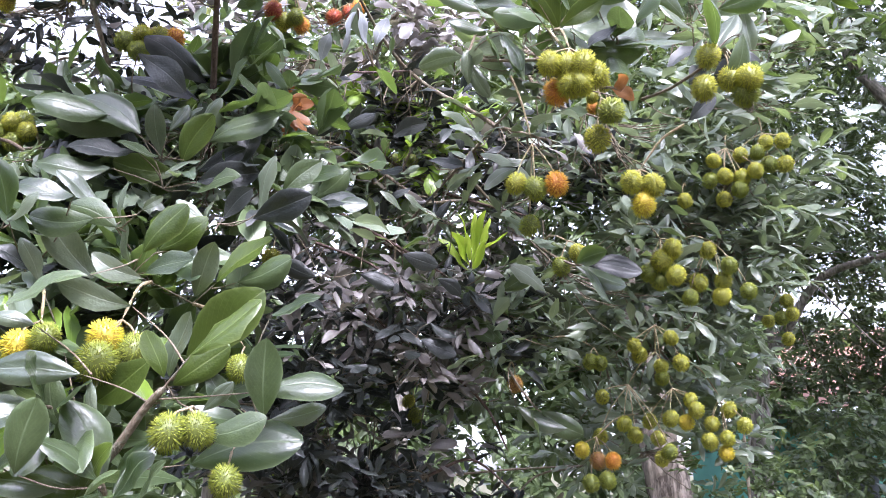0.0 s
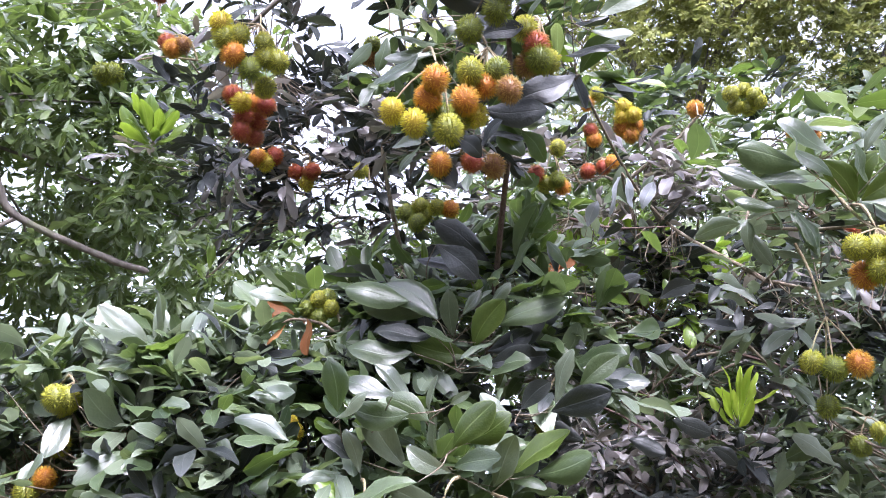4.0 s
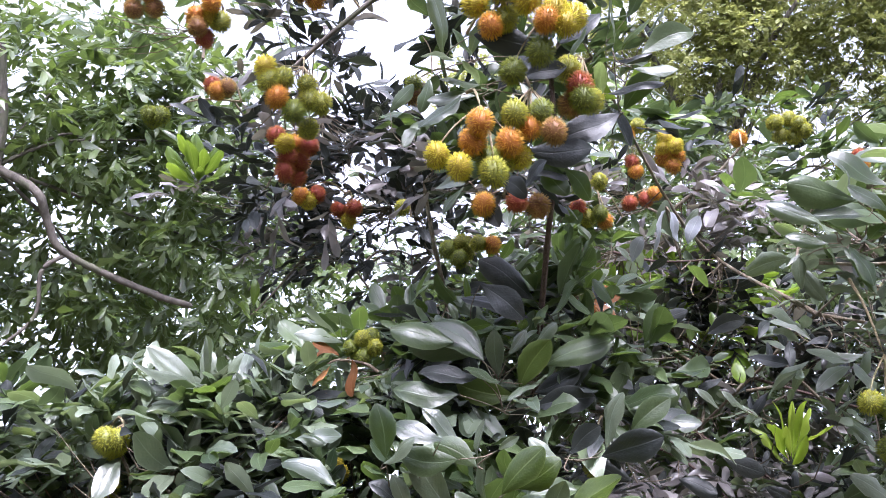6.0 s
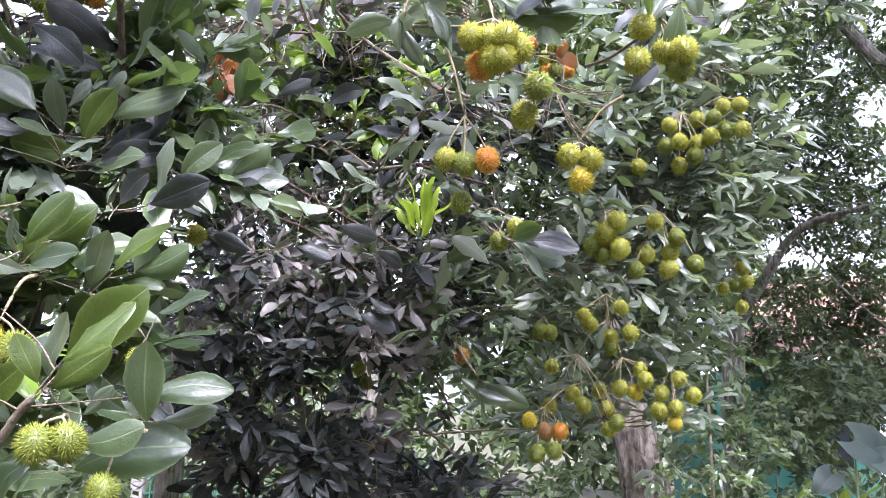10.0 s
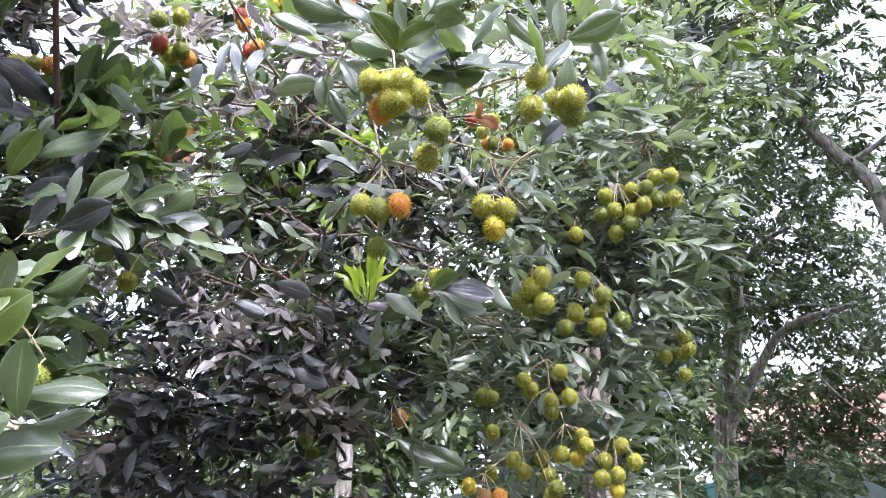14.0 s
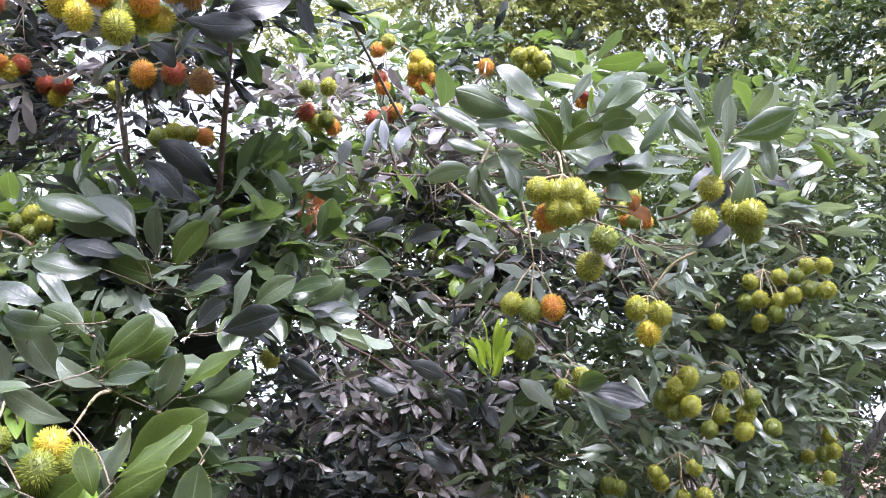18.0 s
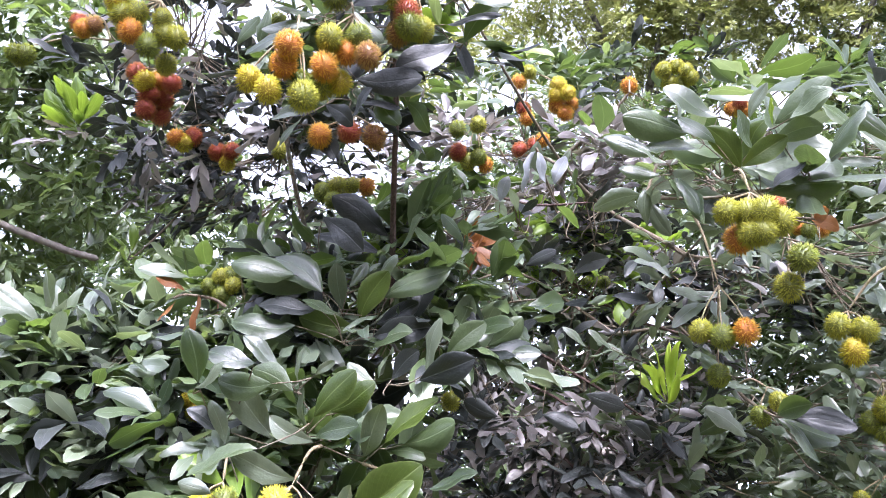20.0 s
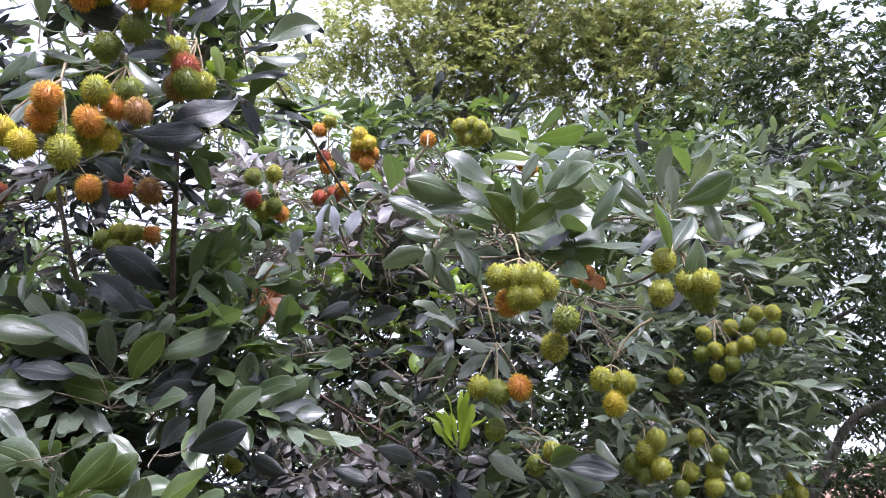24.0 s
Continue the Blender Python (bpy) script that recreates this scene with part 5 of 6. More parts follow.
branch([(-0.743, 1.939, 2.194), (-0.745, 1.766, 2.381), (-0.765, 1.676, 2.514), (-0.786, 1.618, 2.646)], 0.007, 0.005, "twig")
branch([(-0.523, 1.344, 1.474), (-0.428, 1.279, 1.555), (-0.376, 1.244, 1.613), (-0.342, 1.223, 1.642)], 0.008, 0.005, "twig")
branch([(-0.471, 2.842, 2.418), (-0.212, 2.760, 2.299), (0.007, 2.760, 2.159), (0.182, 2.783, 2.047)], 0.009, 0.005, "red_twig")
branch([(-1.331, 1.476, 1.631), (-1.282, 1.449, 1.742), (-1.210, 1.434, 1.840), (-1.182, 1.448, 1.896)], 0.006, 0.003, "twig")
branch([(-0.237, 2.605, 3.055), (-0.092, 2.562, 3.158), (-0.008, 2.518, 3.239)], 0.008, 0.005, "twig")
branch([(-1.149, 1.449, 2.887), (-1.048, 1.444, 2.989), (-0.914, 1.438, 3.102), (-0.791, 1.432, 3.188)], 0.006, 0.008, "limb")
branch([(0.269, 1.861, 2.597), (0.288, 1.701, 2.444), (0.306, 1.596, 2.359)], 0.004, 0.003, "stalk", bears=False)


MASSES.append(((-0.22, 2.62, 1.72), (0.30, 0.25, 0.26), 34, 0.08, "deep"))
MASSES.append(((-0.10, 2.55, 2.02), (0.34, 0.15, 0.16), 24, 0.072, "shade"))
MASSES.append(((0.82, 2.73, 2.46), (0.24, 0.18, 0.20), 34, 0.085, "fair"))
MASSES.append(((1.06, 2.60, 2.61), (0.22, 0.18, 0.20), 34, 0.085, "fair"))
MASSES.append(((0.98, 2.85, 2.27), (0.24, 0.18, 0.18), 30, 0.085, "fair"))
MASSES.append(((0.58, 2.57, 2.57), (0.22, 0.15, 0.15), 22, 0.085, "fair"))
MASSES.append(((0.99, 2.74, 2.31), (0.20, 0.20, 0.25), 26, 0.085, "fair"))
MASSES.append(((0.78, 2.97, 2.04), (0.25, 0.20, 0.20), 24, 0.085, "fair"))
MASSES.append(((-0.38, 3.03, 1.40), (0.26, 0.22, 0.14), 26, 0.085, "deep"))
MASSES.append(((-0.08, 3.13, 1.35), (0.26, 0.22, 0.14), 34, 0.085, "deep"))
MASSES.append(((0.18, 3.19, 1.28), (0.26, 0.22, 0.14), 22, 0.085, "deep"))
mass_rng = np.random.default_rng(11)
HEAPS = {key: Leaves(k + 20) for k, key in enumerate(("leaf", "pale", "shade", "young", "deep"))}
TWIGS = Heap()
# main boughs behind the foliage: each starts on the trunk or on an earlier bough
BOUGHS = list(smooth_path([trunk_top, trunk_top + np.array([0.1, -0.2, 0.7])], 8))
for pick in range(9):
    far = [min(np.linalg.norm(np.array(m[0]) - q) for q in BOUGHS) for m in MASSES]
    goal = np.array(MASSES[int(np.argmax(far))][0]) + np.array([0, 0.22, -0.06])
    start = min(BOUGHS, key=lambda q: np.linalg.norm(q - goal) + 0.35 * np.linalg.norm(q - trunk_top))
    mid = (start + goal) / 2 + np.array([mass_rng.uniform(-0.15, 0.15), 0.45, mass_rng.uniform(-0.1, 0.15)])
    branch([start, mid, goal], 0.0075, 0.0035, "twig", 7)
    BOUGHS.extend(smooth_path([start, mid, goal], 14)[3:])
for k, (c, r, n, size, tone) in enumerate(MASSES):
    c = np.array(c)
    bough = np.array(BOUGHS)
    start = bough[np.argmin(np.linalg.norm(bough - c, axis=1) + 0.5 * np.maximum(0, bough[:, 2] - c[2]))]
    mid = (start + c) / 2 + np.array([mass_rng.uniform(-0.1, 0.1), 0.1, mass_rng.uniform(0.0, 0.12)])
    branch([start, mid, c + np.array([0, 0.12, -0.02])], 0.006, 0.003, "twig", 6)
SPRAY_TIPS = []
for k, (c, r, n, size, tone) in enumerate(MASSES):
    c, r = np.array(c), np.array(r)
    near = np.array(LIMB_POINTS)
    for _ in range(n):
        u = any_way(mass_rng) * mass_rng.uniform(0.25, 1.0) ** 0.5
        p = c + u * r
        axis = unit(u * np.array([1, 1, 0.7]) + np.array([0, -0.45, 0.85 if tone in ("leaf", "pale", "fair") else 0.45]) + 0.4 * any_way(mass_rng))
        q = near[np.argmin(((near - p) ** 2).sum(1))]
        knee = (p + q) / 2 - axis * 0.04
        TWIGS.add(tube(smooth_path([q, knee, p], 5) - tree_origin, 0.0024, 0.0013, 4))
        SPRAY_TIPS.append(p)
        # fair masses stay all pale, so that their part of the crown looks brighter
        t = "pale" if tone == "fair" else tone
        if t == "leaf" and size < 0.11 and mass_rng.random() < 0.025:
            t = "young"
        # darker and paler copies swapped in to imitate contrast of light and shade
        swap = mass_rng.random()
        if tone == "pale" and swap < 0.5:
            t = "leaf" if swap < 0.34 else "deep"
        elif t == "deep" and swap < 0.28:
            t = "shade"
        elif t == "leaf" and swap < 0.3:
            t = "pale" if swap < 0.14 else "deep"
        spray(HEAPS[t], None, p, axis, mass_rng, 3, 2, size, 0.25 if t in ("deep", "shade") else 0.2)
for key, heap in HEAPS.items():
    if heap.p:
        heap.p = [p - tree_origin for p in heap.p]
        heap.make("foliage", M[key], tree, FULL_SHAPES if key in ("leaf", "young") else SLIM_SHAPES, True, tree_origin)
TWIGS.make("twig_tangle", M["twig"], tree)["kind"] = "stuff"

# sprays of large leaves that hang nearest, blade by blade
SINGLE = {}


def single_leaf(key, k):
    sh, faces, uv = NEAR_SHAPES
    if (key, k) not in SINGLE:
        SINGLE[key, k] = mesh_object("leaf", sh[k], faces, M[key + "_one"], None, uv)
        return SINGLE[key, k]
    return again(SINGLE[key, k], "leaf")


hero_rng = np.random.default_rng(5)


def holder(p):
    """The place on bough or twig, rather behind and above, from which something at p grows."""
    near = np.array(LIMB_POINTS + SPRAY_TIPS)
    cost = np.linalg.norm(near - p, axis=1) + 0.8 * np.maximum(0, p[1] + 0.03 - near[:, 1]) + 0.15 * np.maximum(0, p[2] - near[:, 2])
    return near[np.argmin(cost)]


def leaf_spray(tip, axis, blades, length, tone="leaf", spread=0.9, droop=0.3, label=""):
    """A twig end with its whorl of large blades, each an object."""
    tip, axis = np.array(tip), unit(axis)
    q = holder(tip - axis * 0.06)
    v, f = tube(smooth_path([q, (q + tip) / 2 - axis * 0.03, tip - axis * 0.03, tip] if blades > 1 else [q, (q + tip) / 2 - axis * 0.012, tip], 10) - tip, *((0.0016, 0.001) if blades == 1 else (0.0042, 0.0026)), 6)
    twig = mesh_object("leaf_spray", v, f, M["twig"], tree)
    twig.location = tip - tree_origin
    SPRAY_TIPS.append(tip - axis * 0.015)
    if label:
        twig["label"] = label
    a = unit(np.cross(axis, (0.3, 0.9, 0.1)))
    b = np.cross(axis, a)
    for k in range(blades):
        ang = k * 2.4 + hero_rng.uniform(-0.25, 0.25)
        out = math.cos(ang) * a + math.sin(ang) * b
        open_ = spread * (0.35 + 0.85 * (1 - k / blades))
        d = unit(axis * (1.05 - 0.55 * open_) + out * open_ + np.array([0, 0, -droop * open_ * 0.5]))
        nrm = unit(axis * 0.9 - out * 0.35 + np.array([0, -0.1, 0.5]) + 0.25 * any_way(hero_rng))
        base = -axis * 0.06 * (1 - k / blades) + d * 0.012
        if blades == 1:
            base, nrm = d * 0.0, unit(np.array([0, -0.85, 0.22]) + 0.5 * any_way(hero_rng))
        s = unit(np.cross(nrm, d))
        nn = np.cross(d, s)
        size = length * hero_rng.uniform(0.75, 1.15)
        if blades == 1:
            size = length
        if hides_fruit(tip + base, d, size, *((0.014, 0.3) if blades == 1 else (0.022, 1.2))):
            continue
        ob = single_leaf(tone, int(hero_rng.integers(0, 28)))
        ob.parent = twig
        m = Matrix((d, s, nn)).transposed().to_4x4()
        ob.matrix_local = Matrix.Translation(base) @ m @ Matrix.Diagonal((size, size * {"spring": 0.33, "pale": 0.8, "young": 0.62}.get(tone, 1.0), size, 1))
    return twig


for tip, way, blades, length, tone, spread, label in SPRAYS:
    leaf_spray(tip, way, blades, length, tone, spread, label=label)

# ---- fruit bunches ----


def fruit_meshes(key, seed):
    """The shell and its soft curved spines, about 5 cm across with them."""
    rng = np.random.default_rng(seed)
    n, rows_ = 16, 10
    th = np.linspace(0, math.pi, rows_)
    ph = np.arange(n) * 2 * math.pi / n
    R = 0.0182
    v = np.array([(math.sin(t) * math.cos(p), math.sin(t) * math.sin(p), math.cos(t) * 1.14) for t in th for p in ph]) * R
    v *= 1 + 0.025 * rng.standard_normal((len(v), 1)) * (np.abs(v[:, 2:3]) < R * 1.1)
    f = np.array([(i * n + j, (i + 1) * n + j, (i + 1) * n + (j + 1) % n, i * n + (j + 1) % n) for i in range(rows_ - 1) for j in range(n)])
    shell = (v, f)
    count = 520
    k = np.arange(count) + 0.5
    z = 1 - 2 * k / count
    phi = k * 2.39996 + rng.uniform(-0.15, 0.15, count)
    rad = np.sqrt(1 - z * z)
    nrm = np.stack([rad * np.cos(phi), rad * np.sin(phi), z], -1)
    nrm = unit(nrm + 0.08 * rng.standard_normal((count, 3)))
    foot = nrm * R * np.array([1, 1, 1.14]) * 0.97
    hook = unit(np.cross(nrm, rng.standard_normal((count, 3))))
    size = rng.uniform(0.0068, 0.0098, (count, 1))
    sway = rng.uniform(0.0, 0.3, (count, 1))
    a = unit(np.cross(nrm, hook))
    turns = [q * 2.094 for q in range(3)]
    tip = foot + (nrm + hook * sway + np.array([0, 0, -0.15])) * size
    verts = np.stack([foot + 0.00085 * (math.cos(t) * a + math.sin(t) * hook) for t in turns] + [tip], 1).reshape(-1, 3)
    uvs = np.tile([(0.0, 0.0), (0.33, 0.0), (0.66, 0.0), (0.5, 1.0)], (count, 1))
    one = np.array([(0, 1, 3), (1, 2, 3), (2, 0, 3)])
    faces = (one[None] + (np.arange(count) * 4)[:, None, None]).reshape(-1, 3)
    return shell, (verts, faces, uvs)


FRUIT_STOCK = {}


def fruit(key, variant, parent, where, size, turn):
    if (key, variant) not in FRUIT_STOCK:
        shell, spines = fruit_meshes(key, 40 + variant)
        body = mesh_object("fruit", *shell, FM[key][0])
        hair = mesh_object("spiny_coat", spines[0], spines[1], FM[key][1], body, spines[2])
        FRUIT_STOCK[key, variant] = (body, hair)
    else:
        b0, h0 = FRUIT_STOCK[key, variant]
        body = again(b0, "fruit")
        again(h0, "spiny_coat", body)
    body.parent = parent
    body.matrix_local = Matrix.Translation(where) @ pose(0, 0, 0, *turn) @ Matrix.Diagonal((size, size, size, 1))
    return body


bunch_rng = np.random.default_rng(9)
TONES = {"g": "yellow-green", "d": "dark green", "y": "yellow", "o": "orange", "r": "red", "b": "brownish"}


def bunch(x, y, z, fruits, size=1.0, lift=7.0, lean=(0.0, 0.0), tag=""):
    """Fruits on one branching stalk; each: centimetres right, away and up from the middle, and its colour."""
    keys = [f[3] for f in fruits]
    seen = sorted(set(keys), key=keys.index)
    words = " and ".join(TONES[k] for k in seen[:2])
    many = "single" if len(fruits) == 1 else ("pair of" if len(fruits) == 2 else ("large bunch of" if len(fruits) > 6 else "small bunch of"))
    label = tag or f"{many} {words} spiny rambutans on brown stalk"
    ob = thing("rambutan_bunch", (x, y, z), label, "fruit", "rambutan bunches on the tree")
    pts = np.array([f[:3] for f in fruits]) * 0.01
    node = np.array([pts[:, 0].mean() * 0.6 + lean[0] * 0.01, pts[:, 1].mean() + 0.02 + lean[1] * 0.01, pts[:, 2].max() + lift * 0.01])
    q = holder(node + np.array([x, y, z])) - np.array([x, y, z])
    v, f = tube(smooth_path([q, (q + node) / 2 + np.array([0, 0, 0.02]), node], 9), 0.0036, 0.0022, 6, 0.05)
    mesh_object("stalk", v, f, M["stalk"], ob)
    for p, key in zip(pts, keys):
        top = p + np.array([0, 0, 0.018 * size])
        bend = (node + top) / 2 + np.array([(top[0] - node[0]) * 0.12, 0, bunch_rng.uniform(-0.006, 0.004)])
        v, f = tube(smooth_path([node, bend, top], 7), 0.0022, 0.0016, 5, 0.05)
        mesh_object("fruit_stalk", v, f, M["stalk"], ob)
    for p, key in zip(pts, keys):
        t = bunch_rng.uniform(-1, 1, 3) * (28, 28, 180)
        fruit(key, int(bunch_rng.integers(0, 3)), ob, p, size * bunch_rng.uniform(0.98, 1.14), t)
    return ob


for x, y, z, fruits, size, lift, tag in BUNCHES:
    bunch(x, y, z, fruits, size, lift, tag=tag)

# ---- trees, plants and buildings behind ----


def ridged(path, r0, r1, seed, sides=40):
    """A trunk whose bark stands in long broken ridges."""
    rng = np.random.default_rng(seed)
    v, f = tube(path, 1.0, 1.0, sides)
    n = len(path)
    v = v.reshape(n, sides, 3)
    ridge = 0.07 * np.sin(np.arange(sides) * 2 * math.pi * 13 / sides)[None] * (0.6 + 0.4 * rng.random((n, 1)))
    plate = 0.045 * rng.standard_normal((n, sides))
    r = np.linspace(r0, r1, n)[:, None] * (1 + ridge + plate + 0.02 * np.sin(np.arange(n) * 0.5)[:, None])
    r[-1] *= 0.05
    away = v - np.asarray(path)[:, None]
    away = unit(away)
    return (np.asarray(path)[:, None] + away * r[..., None]).reshape(-1, 3), f


def limb_part(owner, where, points, r0, r1, material, name="limb", sides=12, steps=9):
    path = smooth_path(points, (14 if name == "trunk" else steps) * len(points)) - where
    v, f = ridged(path, r0, r1, len(points)) if name == "trunk" else tube(path, r0, r1, sides, 0.07)
    return mesh_object(name, v, f, M[material], owner)


def crown(owner, where, clumps, size, material, seed, shapes=FAR_SHAPES, bark="bark", hub=None, name="crown", thick=0.035):
    """Leaf clumps (centre, radii, leaves) gathered into one crown with gaps, on twigs from a hub."""
    rng = np.random.default_rng(seed)
    leaves = Leaves(seed)
    for c, r, n in clumps:
        c, r = np.array(c) - where, np.array(r)
        if hub is not None:
            h = np.array(hub) - where
            v, f = tube(smooth_path([h, (h + c) / 2 + rng.standard_normal(3) * 0.15, c], 9), thick, thick * 0.35, 6, 0.05)
            mesh_object("limb", v, f, M[bark], owner)
        tufts = max(3, n // 70)
        u = unit(rng.standard_normal((tufts, 3))) * rng.uniform(0.05, 1.0, (tufts, 1)) ** 0.45
        axis = np.repeat(unit(u + np.array([0, -0.3, 0.3]) + 0.5 * unit(rng.standard_normal((tufts, 3)))), 4, 0)
        tips = np.repeat(c + u * r, 4, 0) + rng.standard_normal((tufts * 4, 3)) * size * 1.7
        spray_many(leaves, tips, unit(axis + 0.6 * unit(rng.standard_normal((tufts * 4, 3)))), rng, 3, 2, size, 0.5, 1.0)
    ob = leaves.make(name, M[material], owner, shapes, False, where)
    return ob



def far_tree(name, foot, label, trunk, limbs, clumps, size, leaf, bark, seed, shapes=FAR_SHAPES):
    """A tree of the background: trunk, limbs and a leafy crown."""
    ob = thing(name, foot, label, "tree")
    w = np.array(foot)
    limb_part(ob, w, [np.array(p) for p in trunk[0]], trunk[1], trunk[2], bark, "trunk", 10)
    for pts, r0, r1 in limbs:
        limb_part(ob, w, [np.array(p) for p in pts], r0, r1, bark)
    crown(ob, w, clumps, size, leaf, seed, shapes, bark=bark, hub=trunk[0][-2], thick=min(0.013, trunk[2] * 0.5))
    return ob


shade_foot = (3.31, 9.20, 1.11)
far_tree("shade_tree", (shade_foot[0], shade_foot[1], 0.0), "tall grey-barked tree with small dark green leaves", ([(shade_foot[0], shade_foot[1], -0.1), (3.35, 9.20, 1.80), (3.39, 9.11, 2.76), (3.49, 8.66, 4.06), (3.14, 8.49, 4.87)], 0.15, 0.07),
    [([(3.41, 9.12, 2.63), (3.64, 8.74, 3.16), (3.91, 8.42, 3.60), (4.41, 7.92, 3.73)], 0.07, 0.03),
     ([(3.55, 8.56, 4.29), (3.73, 8.29, 4.53), (3.95, 8.04, 4.63)], 0.05, 0.02),
     ([(3.29, 8.52, 4.68), (2.96, 8.46, 5.07)], 0.05, 0.02),
     ([(3.44, 8.80, 3.70), (3.20, 8.45, 4.35), (2.94, 8.30, 4.90), (2.74, 8.20, 5.25)], 0.06, 0.025)],
    [((4.32, 9.60, 5.36), (1.6, 1.2, 1.6), 8600), ((4.72, 9.99, 3.47), (1.4, 1.2, 1.6), 7000), ((5.56, 9.38, 4.20), (1.6, 1.2, 2.0), 6500), ((4.28, 9.33, 5.93), (1.3, 1.2, 1.3), 5600), ((4.44, 9.44, 5.48), (1.4, 1.2, 1.6), 6500), ((4.78, 9.88, 3.86), (1.6, 1.0, 1.4), 6500), ((3.10, 10.30, 3.60), (1.2, 0.8, 1.5), 4500), ((4.70, 10.15, 2.18), (1.6, 0.8, 0.8), 5200), ((5.53, 9.38, 2.40), (0.9, 0.8, 0.8), 3000)], 0.1, "far_dark", "bark", 61)
side_foot = (3.80, 6.21, 0.85)
far_tree("leaning_tree", (side_foot[0], side_foot[1], 0.0), "grey leaning tree with a thick rough trunk", ([(side_foot[0], side_foot[1], -0.1), (3.88, 6.21, 1.78), (3.99, 6.17, 2.93), (3.82, 6.07, 4.08), (3.55, 6.12, 4.52), (3.31, 6.17, 4.90), (3.25, 6.10, 5.27)], 0.085, 0.03),
    [([(3.31, 6.18, 4.88), (3.43, 6.01, 5.27), (3.26, 5.94, 5.68)], 0.03, 0.015), ([(3.63, 6.13, 4.42), (3.89, 6.03, 4.58), (4.20, 5.83, 4.84)], 0.03, 0.015)],
    [((3.17, 6.05, 6.19), (1.4, 0.8, 1.0), 3200), ((3.76, 6.28, 5.39), (1.3, 0.8, 1.0), 4600), ((4.46, 6.39, 3.85), (1.0, 0.8, 1.4), 3600), ((3.32, 6.17, 6.32), (1.2, 0.8, 0.7), 3600), ((2.73, 7.77, 7.46), (1.2, 0.8, 1.0), 1600)], 0.09, "far_dark", "bark", 62)
tall_foot = (-0.30, 8.95, 3.34)
far_tree("tall_tree", (tall_foot[0], tall_foot[1], 0.0), "tall tree with fine yellow-olive leaves and thin branches", ([(tall_foot[0], tall_foot[1], -0.1), (-0.26, 8.15, 5.74), (-0.02, 7.32, 7.09)], 0.08, 0.03),
    [([(-0.05, 7.85, 6.30), (0.42, 7.22, 7.23), (0.80, 6.84, 7.67)], 0.05, 0.02), ([(1.82, 7.89, 6.56), (2.00, 7.47, 7.11), (2.16, 7.11, 7.52)], 0.05, 0.02), ([(-0.11, 7.84, 6.31), (-0.59, 7.28, 7.09), (-0.81, 6.92, 7.51)], 0.05, 0.02)],
    [((-0.34, 7.27, 7.62), (1.0, 0.7, 0.9), 12000), ((0.83, 7.37, 7.81), (1.2, 0.7, 0.9), 14250), ((1.91, 7.68, 7.20), (0.9, 0.7, 0.9), 10500), ((0.46, 6.62, 8.63), (1.8, 0.7, 0.7), 9000), ((0.52, 7.59, 7.48), (1.3, 0.7, 0.8), 11250), ((-0.53, 8.01, 7.12), (1.0, 0.5, 0.5), 6750), ((1.76, 7.46, 8.01), (0.8, 0.5, 0.5), 6000), ((2.47, 7.42, 7.52), (0.8, 0.5, 0.9), 7500), ((3.51, 7.42, 7.01), (0.8, 0.5, 0.8), 5250), ((-1.70, 7.10, 7.15), (0.8, 0.5, 0.6), 5000), ((-1.15, 6.70, 7.55), (0.6, 0.5, 0.5), 3500), ((-2.60, 6.90, 6.70), (0.7, 0.5, 0.6), 4000)], 0.07, "far_olive", "bark", 63)
left_foot = (-3.60, 2.75, 2.28)
far_tree("broadleaf_tree", (left_foot[0], left_foot[1], 0.0), "broad-leaved tree with bright green leaves and a smooth grey limb", ([(left_foot[0], left_foot[1], -0.1), (-3.52, 2.60, 2.20), (-3.24, 2.30, 3.30), (-3.26, 2.11, 3.90)], 0.05, 0.02),
    [([(-3.24, 2.30, 3.30), (-2.99, 2.35, 3.18), (-2.97, 2.45, 3.07), (-2.92, 2.56, 2.96), (-2.65, 2.86, 2.88), (-2.50, 2.99, 2.86)], 0.021, 0.015), ([(-2.92, 2.56, 2.96), (-2.99, 2.52, 2.86), (-3.01, 2.58, 2.67), (-3.10, 2.54, 2.51)], 0.011, 0.007)],
    [((-3.19, 2.47, 4.01), (0.9, 0.6, 0.7), 4600), ((-2.80, 3.03, 3.85), (0.7, 0.6, 0.7), 3600), ((-3.36, 2.99, 3.54), (0.9, 0.5, 0.7), 3800), ((-2.76, 3.84, 3.45), (0.8, 0.5, 0.5), 2800), ((-3.62, 3.32, 2.90), (0.9, 0.5, 0.6), 3000), ((-4.01, 2.23, 3.33), (1.0, 0.6, 1.3), 3400)], 0.088, "far_bright", "limb", 64, MID_SHAPES)
back_foot = (-0.92, 6.56, 1.67)
